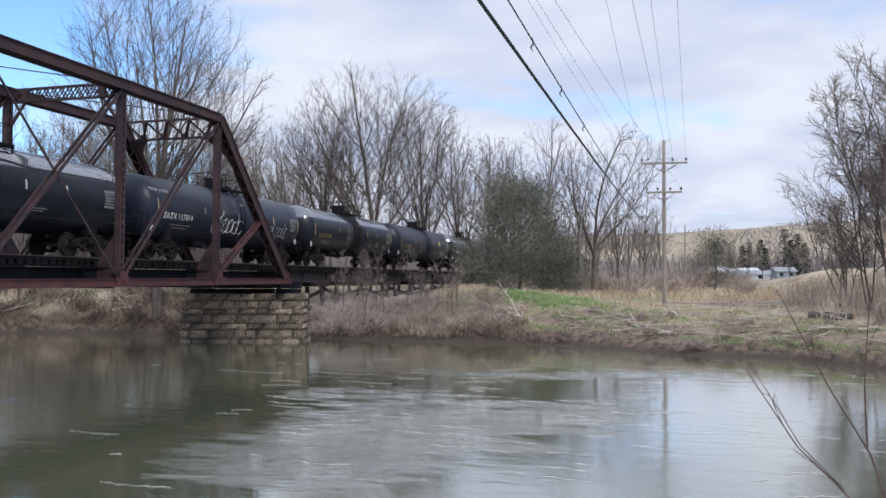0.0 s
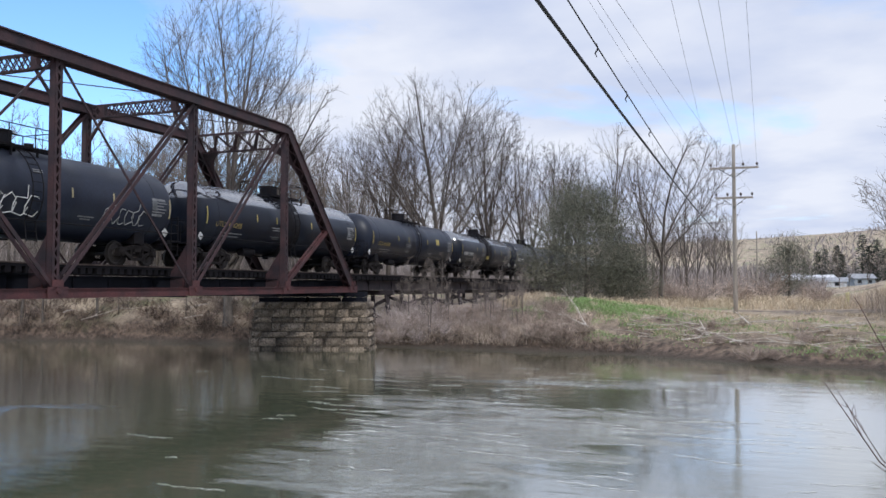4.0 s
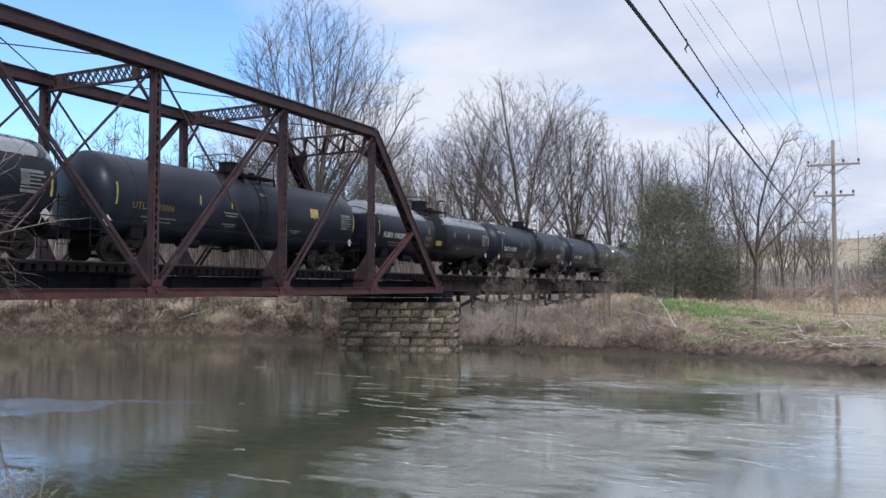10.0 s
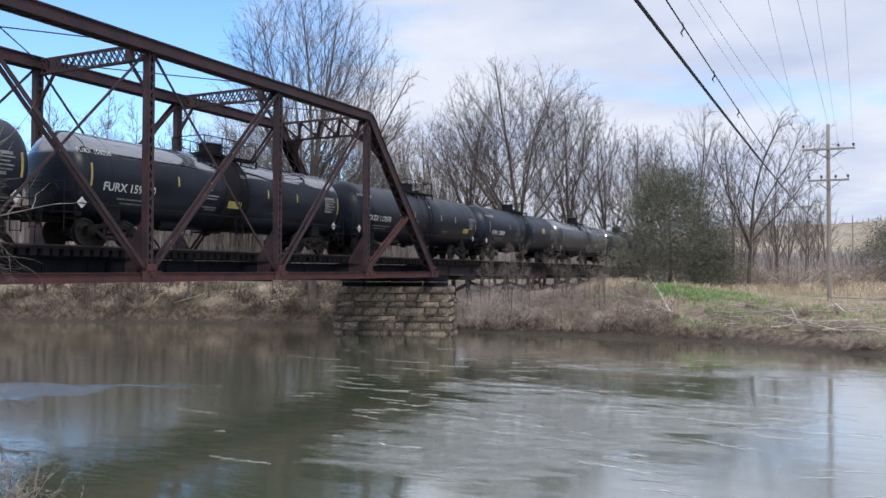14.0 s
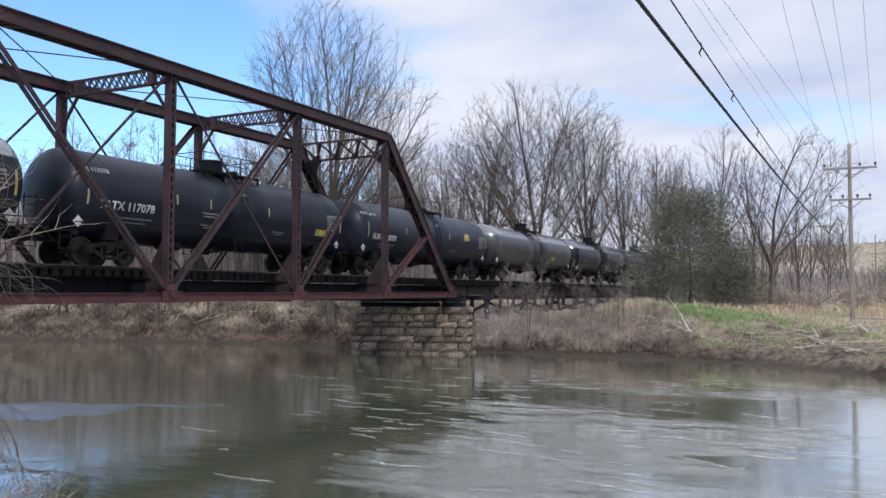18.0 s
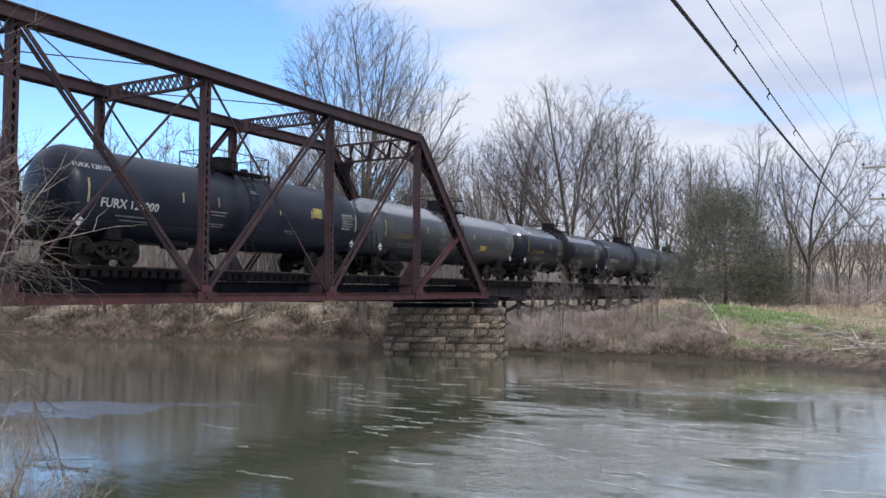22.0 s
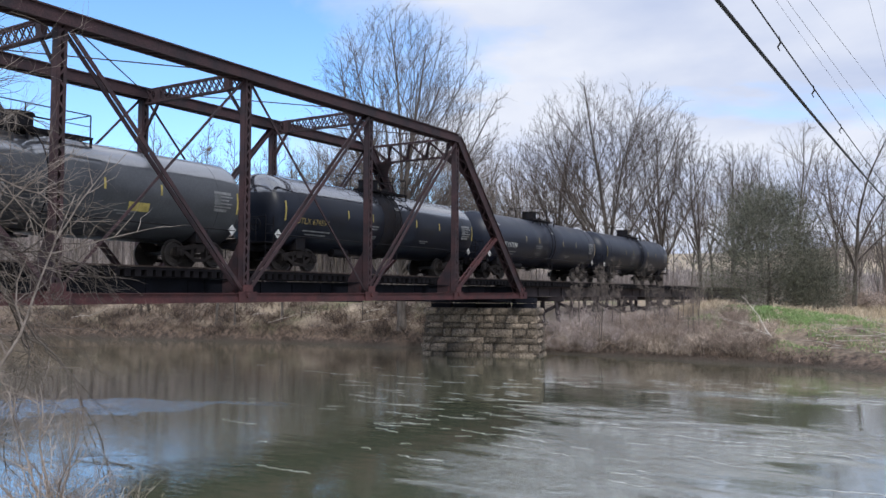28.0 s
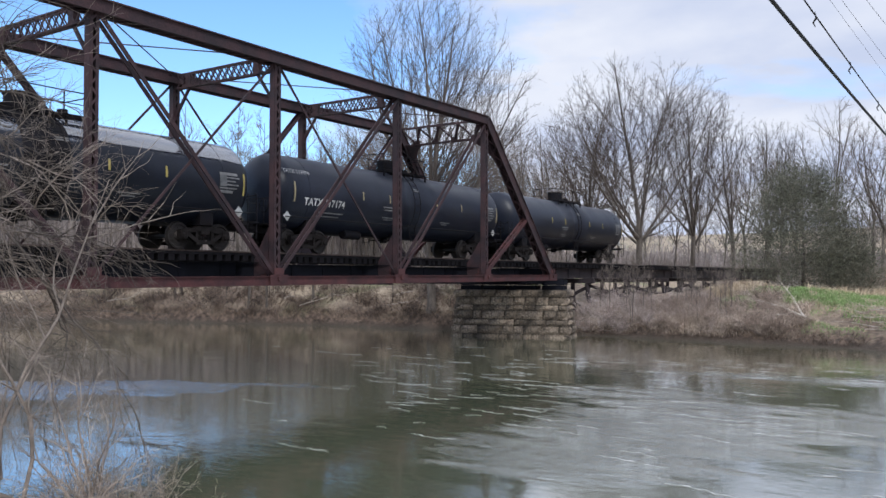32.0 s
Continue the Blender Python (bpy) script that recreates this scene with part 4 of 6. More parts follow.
    # saddle webs that carry the tank
    for e in (-1, 1):
        for x in (-0.85, 0.85):
            s = Shape()
            y = e * (length / 2 - 2.6)
            s.add([(x - 0.02, y - 0.5, 1.2), (x + 0.02, y - 0.5, 1.2), (x + 0.02, y + 0.5, 1.2), (x - 0.02, y + 0.5, 1.2),
                   (x * 1.3 - 0.02, y - 0.6, 1.75), (x * 1.3 + 0.02, y - 0.6, 1.75), (x * 1.3 + 0.02, y + 0.6, 1.75), (x * 1.3 - 0.02, y + 0.6, 1.75)],
                  [(3, 2, 1, 0), (4, 5, 6, 7), (0, 1, 5, 4), (1, 2, 6, 5), (2, 3, 7, 6), (3, 0, 4, 7)])
            part("saddle", s, UNDER, car)
    # brake wheel at one end, brake gear and bottom outlet
    s = Shape()
    s.revolve([(-length / 2 + 0.38, 0.24), (-length / 2 + 0.40, 0.27), (-length / 2 + 0.42, 0.24)], 16, "y")
    s.v = [(a + 0.8, b, c + 1.75) for a, b, c in s.v]
    s.beam((0.56, -length / 2 + 0.4, 1.75), (1.04, -length / 2 + 0.4, 1.75), 0.03, 0.03)
    s.beam((0.8, -length / 2 + 0.4, 1.1), (0.8, -length / 2 + 0.4, 1.99), 0.03, 0.03, (0, 1, 0))
    part("brake_wheel", s, UNDER, car)
    s = Shape()
    s.tube([(0, dome - 0.2, 1.05), (0, dome - 0.2, 0.62)], [0.22, 0.16], 12)
    s.box((0, dome - 0.2, 0.75), (0.8, 0.9, 0.06))
    part("bottom_outlet", s, UNDER, car)
    s = Shape()
    s.tube([(0.75, -length / 2 + 5.0, 0.86), (0.75, -length / 2 + 6.0, 0.86)], [0.2, 0.2], 12)
    s.tube([(0.5, -length / 2 + 3.2, 0.92), (0.5, length / 2 - 3.2, 0.92)], [0.03, 0.03], 6)
    part("brake_cylinder", s, UNDER, car)
    # markings
    for i, f in enumerate((-0.456, -0.21, -0.10, 0.12, 0.25, 0.456)):
        end = i in (0, 5)
        s = patch(Shape(), f * tl, AXIS + (-0.02 if end else 0.12), 0.08, 0.78 if end else 0.36)
        part("reflective_strip", s, marks, body)
    if text:
        part("lettering", lettering(text, 0.41 if ink is WHITE else 0.35, -0.352 * tl, AXIS - 0.37, bold=0.008 if ink is WHITE else 0.0), ink, body)
        for i, w in enumerate((1.7, 1.3)):
            part("marking_line", patch(Shape(), -0.33 * tl, AXIS - 0.76 - i * 0.16, w, 0.06), GREYMARK, body)
    for y, z, w in ((-0.10, -0.25, 0.9), (-0.10, -0.37, 0.7), (-0.10, -0.72, 0.8), (-0.095, -0.82, 0.6), (0.17, -0.70, 0.8), (0.17, -0.80, 0.5), (0.03, 0.78, 0.42), (0.03, 0.70, 0.42)):
        part("marking_line", patch(Shape(), y * tl, AXIS + z, w, 0.05), GREYMARK, body)
    if head_text:
        part("head_lettering", lettering(text, 0.25, -0.442 * tl, AXIS + 0.80), ink, body)
    # data panel of plain bars, by the far end
    for i, (w, h) in enumerate(((0.80, 0.10), (0.88, 0.05), (0.70, 0.05), (0.84, 0.05), (0.78, 0.05), (0.60, 0.10))):
        part("panel_bar", patch(Shape(), 0.415 * tl + (w - 0.88) / 2, AXIS + 0.30 - i * 0.125, w, h), GREYMARK, body)
    part("data_plate", patch(Shape(), 0.415 * tl - 0.28, AXIS + 0.06, 0.30, 0.40, TANK_R + 0.014), DULLPLATE, body, "grey data plate on the tank's flank")
    if plate:
        part("placard", patch(Shape(), plate * tl, AXIS + 0.22, 0.62, 0.42), YELLOW, body)
    if low_plate:
        part("placard", patch(Shape(), low_plate * tl, AXIS - 0.52, 0.8, 0.30), YELLOW, body)
    for f in (-0.47, 0.452):
        s = Shape()
        q = 0.20
        x = 1.36
        s.add([(x, f * tl, 1.19), (x, f * tl - q, 1.19 + q), (x, f * tl, 1.19 + 2 * q), (x, f * tl + q, 1.19 + q)], [(0, 3, 2, 1)])
        part("diamond_placard", s, WHITE, car)
    if graffiti:
        for y0, sc in ((-0.06, 1.15), (0.30, 0.9)):
            r = random.Random(int(y0 * 100) + 50)
            for i in range(6):
                s = Shape()
                cx = y0 * tl - 1.1 * sc + i * 0.42 * sc
                pts = []
                for k in range(9):
                    q = k / 8 * math.pi * 1.7 + r.uniform(0, 1.5)
                    yy = cx + 0.26 * sc * math.cos(q)
                    zz = -0.55 + 0.36 * sc * math.sin(q) + (0.4 * sc if k == 0 and i in (1, 4) else 0)
                    a = zz / (TANK_R + 0.004)
                    pts.append(((TANK_R + 0.004) * math.cos(a), yy, AXIS + (TANK_R + 0.004) * math.sin(a)))
                s.tube(pts, [0.022] * 9, 4)
                part("graffiti", s, GREYMARK if sc < 1 else WHITE, body)
    # bogies
    for e in (-1, 1):
        bogie = new("bogie")
        bogie.parent = car
        bogie.location = (0, e * (length / 2 - 2.6), 0)
        for x in (-1.0, 1.0):
            ob = part("side_frame", SIDE_FRAME, None, bogie)
            ob.location.x = x
        s = Shape()
        s.box((0, 0, 0.66), (2.2, 0.36, 0.26))
        s.box((0, 0, 0.86), (0.5, 0.5, 0.16))
        part("bolster", s, TRUCK, bogie)
        for y in (-0.89, 0.89):
            ob = part("wheelset", WHEELSET, None, bogie)
            ob.location = (0, y, WHEEL_R)
            WHEELS.append(ob)
    CARS.append(car)
    return car


# gaps between the cars along the track at the start, in metres
GAPS = [14.0, 31.0, 47.8, 65.1, 82.7, 100.1, 117.1, 134.1, 151.8, 169.0, 186.9, 204.6]
SPEED = 4.60
SPEC = [
    dict(label="glossy black tank car with white reporting marks", text="", marks=WHITE, paint=GLOSS),
    dict(label="black tank car with white lettering and sprayed graffiti", text="TATX 117014", marks=CREAM, graffiti=True, head_text=True),
    dict(label="black tank car with yellow lettering and reflective strips", text="UTLX 676288", ink=OCHRE, paint=GLOSS),
    dict(label="black tank car with yellow lettering and a yellow placard", text="UTLX 683006", ink=OCHRE, plate=0.25),
    dict(label="glossy black tank car with white lettering and yellow placards", text="FURX 159350", paint=GLOSS, plate=0.0, low_plate=-0.01, head_text=True),
    dict(label="black tank car with white lettering and low yellow placard", text="TATX 117078", marks=CREAM, low_plate=0.36, head_text=True),
    dict(label="black tank car with large white lettering and yellow placard", text="FURX 128000", marks=CREAM, plate=0.275, head_text=True),
    dict(label="grey tank car with a dark waist band and yellow placard", text="UTLX 666918", ink=OCHRE, paint=TANKGREY, low_plate=0.2),
    dict(label="black tank car with yellow lettering on a glossy flank", text="UTLX 674594", ink=OCHRE, paint=GLOSS),
    dict(label="black tank car with white lettering near the train's end", text="TATX 117174", marks=CREAM, head_text=True),
    dict(label="black tank car with yellow lettering, last of the train", text=""),
]
for i, spec in enumerate(SPEC):
    tank_car(GAPS[i + 1] - GAPS[i], **spec)


# ---- bare trees ----
def grow(seed, tall, thick, limbs=12, first=0.25, angle=42, reach=0.45, subs=6, twigs=6, fine=4, wobble=0.12, lean=(0, 0), up=0.35, stems=1, twig_r=0.014):
    """Trunk and limbs in one shape, the fine twigs in another."""
    r = random.Random(seed)
    wood, twig = Shape(), Shape()

    def turned(d, deg):
        side = d.orthogonal().normalized()
        side.rotate(Matrix.Rotation(r.uniform(0, 2 * math.pi), 3, d))
        q = d.copy()
        q.rotate(Matrix.Rotation(radians(deg), 3, side))
        return q

    def line(p, d, length, n, bend):
        pts = [p.copy()]
        for _ in range(n):
            d = (d + Vector((r.gauss(0, bend), r.gauss(0, bend), r.gauss(0, bend) + up * 0.22))).normalized()
            p = p + d * (length / n)
            pts.append(p.copy())
        return pts, d

    def point(pts, f):
        k = f * (len(pts) - 1)
        i = min(int(k), len(pts) - 2)
        return pts[i].lerp(pts[i + 1], k - i), (pts[i + 1] - pts[i]).normalized()

    def cone(a, b, rad):
        d = (b - a)
        s = d.orthogonal().normalized() * rad
        t = d.cross(s).normalized() * rad
        twig.add([tuple(a + s), tuple(a - s * 0.5 + t * 0.87), tuple(a - s * 0.5 - t * 0.87), tuple(b)], [(0, 1, 3), (1, 2, 3), (2, 0, 3)])

    for stem in range(stems):
        base = Vector((0, 0, -0.3)) + (Vector((r.uniform(-.5, .5), r.uniform(-.5, .5), 0)) if stems > 1 else Vector())
        d0 = Vector((lean[0] + (r.uniform(-.28, .28) if stems > 1 else 0), lean[1] + (r.uniform(-.28, .28) if stems > 1 else 0), 1)).normalized()
        h = tall * (1 if stem == 0 else r.uniform(0.7, 1.0))
        th = thick * (1 if stem == 0 else r.uniform(0.6, 0.9))
        trunk, _ = line(base, d0, h, 9, wobble * 0.45)
        wood.tube(trunk, [th * (1.25 if i == 0 else 1) * (1 - i / 9.6) ** 0.9 + 0.012 for i in range(10)], 8)
        for i in range(limbs):
            f = first + (0.97 - first) * (i + r.random() * 0.8) / limbs
            p, d = point(trunk, f)
            ln = h * reach * (1.12 - f * 0.75) * r.uniform(0.75, 1.2)
            rad = th * (1 - f) ** 0.8 * 0.52 + 0.02
            lp, _ = line(p, turned(d, angle * r.uniform(0.7, 1.25)), ln, 6, wobble)
            wood.tube(lp, [rad * (1 - k / 6.8) for k in range(7)], 5, False)
            for j in range(subs):
                g = 0.22 + 0.75 * (j + r.random()) / subs
                p2, d2 = point(lp, g)
                l2 = ln * r.uniform(0.32, 0.58) * (1.15 - g * 0.5)
                r2 = max(rad * (1 - g) * 0.6, 0.016)
                sp, _ = line(p2, turned(d2, r.uniform(22, 52)), l2, 4, wobble * 1.15)
                wood.tube(sp, [r2 * (1 - k / 4.6) for k in range(5)], 4, False)
                for q in range(twigs):
                    e = 0.15 + 0.85 * (q + r.random()) / twigs
                    p3, d3 = point(sp, min(e, 0.99))
                    l3 = l2 * r.uniform(0.35, 0.7)
                    tp, _ = line(p3, turned(d3, r.uniform(18, 48)), l3, 2, wobble)
                    twig.tube(tp, [twig_r, twig_r * 0.75, twig_r * 0.3], 3, False)
                    for w in range(fine):
                        p4, d4 = point(tp, min(0.1 + 0.9 * (w + r.random()) / fine, 0.99))
                        cone(p4, p4 + turned(d4, r.uniform(18, 45)) * (l3 * r.uniform(0.4, 0.8)) + Vector((0, 0, up * 0.08)), twig_r * 0.7)
    return wood, twig


def crowned(seed, tall, thick, low=0.25, wide=0.6, fork=0.2, leaders=7, open_=38, side=1.0, twig_r=0.011, lean=(0.0, 0.0), lift=0.10, wander=0.07):
    """A tree that parts into leaders and fills a rounded crown; low is the crown's foot, wide its width and fork where the trunk parts, as shares of the height."""
    r = random.Random(seed)
    wood, twig = Shape(), Shape()
    rz, rx = tall * (1 - low) / 2, tall * wide / 2
    mid = Vector((lean[0] * tall, lean[1] * tall, tall * (low + 1) / 2))

    def room(p, d):
        """How far from p along d the crown reaches."""
        q, e = p - mid, d
        q, e = Vector((q.x / rx, q.y / rx, q.z / rz)), Vector((e.x / rx, e.y / rx, e.z / rz))
        a, b, c = e.dot(e), 2 * q.dot(e), q.dot(q) - 1
        disc = b * b - 4 * a * c
        return max((-b + math.sqrt(disc)) / (2 * a), 0.0) if disc > 0 else 0.0

    def away(d, deg):
        s = d.orthogonal().normalized()
        s.rotate(Matrix.Rotation(r.uniform(0, 6.283), 3, d))
        q = d.copy()
        q.rotate(Matrix.Rotation(radians(deg), 3, s))
        return q

    def shoot(p, d, length, n, bend, rise):
        pts = [p]
        for _ in range(n):
            d = (d + Vector((r.gauss(0, bend), r.gauss(0, bend), r.gauss(0, bend) + rise))).normalized()
            pts.append(pts[-1] + d * (length / n))
        return pts

    def on(pts, f):
        k = min(f, 0.999) * (len(pts) - 1)
        i = int(k)
        return pts[i].lerp(pts[i + 1], k - i), (pts[i + 1] - pts[i]).normalized()

    def spike(a, e, ln, rad):
        o = e.orthogonal().normalized() * rad
        u = e.cross(o)
        b = a + e * ln
        twig.add([tuple(a + o), tuple(a - o * 0.5 + u * 0.87), tuple(a - o * 0.5 - u * 0.87), tuple(b)], [(0, 1, 3), (1, 2, 3), (2, 0, 3)])

    def clothe(pts, length):
        """Fine twigs along a branchlet."""
        k = max(3, int(length * 2.1))
        for q in range(k):
            a, e = on(pts, 0.08 + 0.92 * (q + r.random()) / k)
            e = (away(e, r.uniform(22, 48)) + Vector((0, 0, 0.12))).normalized()
            ln = r.uniform(0.35, 0.95) * (0.6 + tall / 50)
            spike(a, e, ln, twig_r)
            for f in (0.35, 0.65):
                spike(a + e * ln * f, away(e, r.uniform(20, 45)), ln * r.uniform(0.35, 0.6), twig_r * 0.75)

    n = 5
    trunk = shoot(Vector((0, 0, -0.3)), Vector((lean[0] * 0.9, lean[1] * 0.9, 1)).normalized(), tall * fork + 0.3, n, 0.03, 0.0)
    wood.tube(trunk, [thick * (1.35 if i == 0 else 1.0 - 0.06 * i) for i in range(n + 1)], 9, False)
    for i in range(leaders):
        f = r.uniform(0.72, 1.0) if i > 1 else 1.0
        p, d = on(trunk, f)
        q = 2.4 * i + r.uniform(-0.4, 0.4)
        tilt = radians(open_ * ((i + 0.3) / leaders) ** 0.7 * r.uniform(0.85, 1.15))
        d = Vector((math.sin(tilt) * math.cos(q) + lean[0], math.sin(tilt) * math.sin(q) + lean[1], math.cos(tilt))).normalized()
        ln = room(p, d) * r.uniform(0.90, 1.0)
        if ln < 1:
            continue
        rad = thick * (0.62 if i == 0 else r.uniform(0.30, 0.48))
        main = shoot(p, d, ln, 9, wander * 0.6, lift * 0.12)
        wood.tube(main, [rad * (1 - 0.93 * k / 9) ** 0.9 + 0.010 for k in range(10)], 6, False)
        k1 = max(4, int(ln * 0.95 * side))
        for j in range(k1):
            g = 0.10 + 0.88 * (j + r.random()) / k1
            a, e = on(main, g)
            e = away(e, r.uniform(26, 52))
            e = (e + Vector((0, 0, lift))).normalized()
            l2 = min(room(a, e) * r.uniform(0.75, 1.0), ln * (0.62 - 0.35 * g) * r.uniform(0.8, 1.3)) + 0.4
            r2 = max(rad * (1 - g) * r.uniform(0.40, 0.58), 0.024)
            limb = shoot(a, e, l2, 6, wander, lift * 0.25)
            wood.tube(limb, [r2 * (1 - 0.85 * k / 6) + 0.004 for k in range(7)], 4, False)
            k2 = max(2, int(l2 * 1.25 * side))
            for m in range(k2):
                h = 0.15 + 0.82 * (m + r.random()) / k2
                b, c = on(limb, h)
                c = (away(c, r.uniform(22, 50)) + Vector((0, 0, lift))).normalized()
                l3 = min(room(b, c) * r.uniform(0.7, 1.05) + 0.3, l2 * (0.66 - 0.3 * h) * r.uniform(0.7, 1.25) + 0.3)
                sub = shoot(b, c, l3, 3, wander, lift * 0.3)
                r3 = max(r2 * (1 - h) * 0.55, 0.015)
                twig.tube(sub, [r3, r3 * 0.8, r3 * 0.55, r3 * 0.3], 3, False)
                clothe(sub, l3)
            clothe(limb[3:], l2 * 0.5)
        clothe(main[6:], ln * 0.33)
    return wood.mesh("trunk", True), twig.mesh("crown")


def bare_tree(name, shapes, at, label, group="", twig_mat=None):
    t = thing(name, label, "tree", group, at=at)
    a, b = shapes
    part("trunk", a, PALETWIG if twig_mat is PALETWIG else BARK, t, smooth=True)
    part("crown", b, twig_mat or TWIG, t)
    return t


def meshes(*args, **kw):
    a, b = grow(*args, **kw)
    return a.mesh("trunk", True), b.mesh("crown")


def on_ground(x, y, turn=0.0, scale=1.0, sink=0.0):
    return pose(x, y, height(x, y) - sink, 0, 0, turn) @ Matrix.Scale(scale, 4)


def polar(az, dist):
    """Degrees to the left of the track's direction, and metres from the eye."""
    q = radians(az)
    return -math.sin(q) * dist, math.cos(q) * dist


rt = random.Random(11)
MID = [crowned(31 + i, 15.5, 0.16, 0.16 + 0.05 * i, 0.44 + 0.05 * (i % 3), 0.22 + 0.06 * i, 5, 34, 0.8, 0.011, (0.03 * i - 0.05, 0.02), 0.12) for i in range(4)]
THIN = [meshes(41 + i, 13.0, 0.075, limbs=10, first=0.30, angle=34, reach=0.32, subs=5, twigs=5, fine=4, up=0.35, wobble=0.09, twig_r=0.011) for i in range(3)]
CLUMP = [meshes(51 + i, 12.0, 0.05, limbs=9, first=0.18, angle=30, reach=0.40, subs=6, twigs=5, fine=4, up=0.16, stems=6, wobble=0.14, twig_r=0.011) for i in range(3)]
LEANER = crowned(61, 15.0, 0.20, 0.28, 0.80, 0.30, 6, 58, 0.9, 0.011, (0.20, 0.05), 0.02, 0.15)


def place(kind, sets, az, dist, h, label, group="", name="bare_tree", twig_mat=None):
    x, y = polar(az, dist)
    while far_bank(x) + 3 > y > near_bank(x) - 1:
        dist += 5
        x, y = polar(az, dist)
        if dist > 150:
            break
    m = sets[rt.randrange(len(sets))] if isinstance(sets, list) else sets
    return bare_tree(name, m, on_ground(x, y, rt.uniform(0, 360), h / kind), label, group, twig_mat)


# the tall tree behind the bridge, and the row beyond the train
FANS = [crowned(71, 22.5, 0.34, 0.20, 0.64, 0.17, 12, 46, 0.85, 0.009, lift=0.12, wander=0.05), crowned(72, 22.0, 0.40, 0.16, 0.88, 0.20, 9, 58, 0.95, 0.011, lift=0.10, wander=0.09),
        crowned(73, 20.0, 0.30, 0.22, 0.68, 0.26, 7, 46, 0.9, 0.012, lift=0.10, wander=0.08), crowned(74, 19.0, 0.25, 0.28, 0.58, 0.30, 6, 40, 0.85, 0.012, lift=0.12, wander=0.08)]
def bank_tree(kind, mesh, az, inset, h, turn, label, group="", twig_mat=None):
    """A tree rooted on the lip of the far bank, on the given bearing."""
    dist = 30.0
    while polar(az, dist)[1] < far_bank(polar(az, dist)[0]) + inset:
        dist += 0.25
    x, y = polar(az, dist)
    return bare_tree("bare_tree", mesh, on_ground(x, y, turn, h / kind), label, group, twig_mat)


bank_tree(22.5, FANS[0], 32.7, 1.1, 21.5, 40, "tall bare tree with a broad fan of upright limbs")
bank_tree(15.5, MID[1], 45.1, 0.7, 10.5, 10, "slim pale tree leaning from the eroded bank", "slim trees under the bridge", THICKET_HAZE)
bank_tree(15.5, MID[2], 43.9, 0.9, 9.0, 80, "slim pale tree leaning from the eroded bank", "slim trees under the bridge", THICKET_HAZE)
bank_tree(15.5, MID[3], 40.8, 1.4, 9.5, 150, "slim pale tree leaning from the eroded bank", "slim trees under the bridge", THICKET_HAZE)
place(22.0, FANS[1], 18.6, 86.0, 22.5, "big bare tree with spreading grey limbs beyond the track")
place(20.0, FANS[2], 15.2, 96.0, 21.0, "bare grey-barked tree in the row beyond the track", "row of bare trees beyond the track")
place(20.0, FANS[2], 22.0, 94.0, 20.0, "bare grey-barked tree in the row beyond the track", "row of bare trees beyond the track")
place(19.0, FANS[3], 24.4, 98.0, 17.5, "bare grey-barked tree in the row beyond the track", "row of bare trees beyond the track")
place(19.0, FANS[3], 12.6, 108.0, 20.0, "bare grey-barked tree in the row beyond the track", "row of bare trees beyond the track")
place(20.0, FANS[2], 10.6, 118.0, 20.5, "bare grey-barked tree in the row beyond the track", "row of bare trees beyond the track")
place(16.0, MID, 6.9, 92.0, 19.5, "bare tree with upright stems behind the evergreen", "bare trees by the evergreen bush")
place(16.0, MID, 4.6, 96.0, 17.5, "bare tree with upright stems behind the evergreen", "bare trees by the evergreen bush")
place(15.0, LEANER, 3.6, 74.0, 14.5, "crooked bare tree leaning out over the meadow")
place(16.0, MID, 1.8, 88.0, 14.0, "bare tree with upright stems behind the evergreen", "bare trees by the evergreen bush")
place(16.0, MID, 0.2, 100.0, 12.0, "small bare tree at the edge of the meadow")
WOODS = "thin bare woods beyond the track"
# far woods, here and behind the bridge: paler twigs carry painted haze
for i in range(30):
    az = 2.5 + 24 * (i + rt.random()) / 30
    d = rt.uniform(102, 150) if az > 6 else rt.uniform(105, 140)
    place(16.0 if i % 2 else 13.0, MID if i % 2 else THIN, az, d, rt.uniform(13, 19) if az > 8 else rt.uniform(9, 14), "slender bare tree in the woods beyond the track", WOODS, "bare_tree", THICKET_HAZE)
for i in range(100):
    az = 26 + (25 if i < 68 else 42) * (i % 68 + rt.random()) / (68 if i < 68 else 32)
    d = rt.uniform(68, 118)
    place(16.0 if i % 3 else 13.0, MID if i % 3 == 1 else THIN, az, d, rt.uniform(9.0, 13.0) if az < 37 else rt.uniform(11.0, 17.0), "slender bare tree on the far bank behind the bridge", "bare trees behind the bridge", "bare_tree", THICKET_HAZE)
for i in range(46):
    az = 23.5 + 17 * (i + rt.random()) / 46
    place(16.0, MID, az, rt.uniform(74, 120), rt.uniform(11.5, 16.0), "slender bare tree on the far bank behind the bridge", "bare trees behind the bridge", "bare_tree", THICKET_HAZE)
for i in range(14):
    az = -1.5 + 8.5 * (i + rt.random()) / 14
    place(16.0, MID, az, rt.uniform(92, 150), rt.uniform(8.0, 13.0), "bare tree in the woods beside the meadow", "bare trees by the evergreen bush")
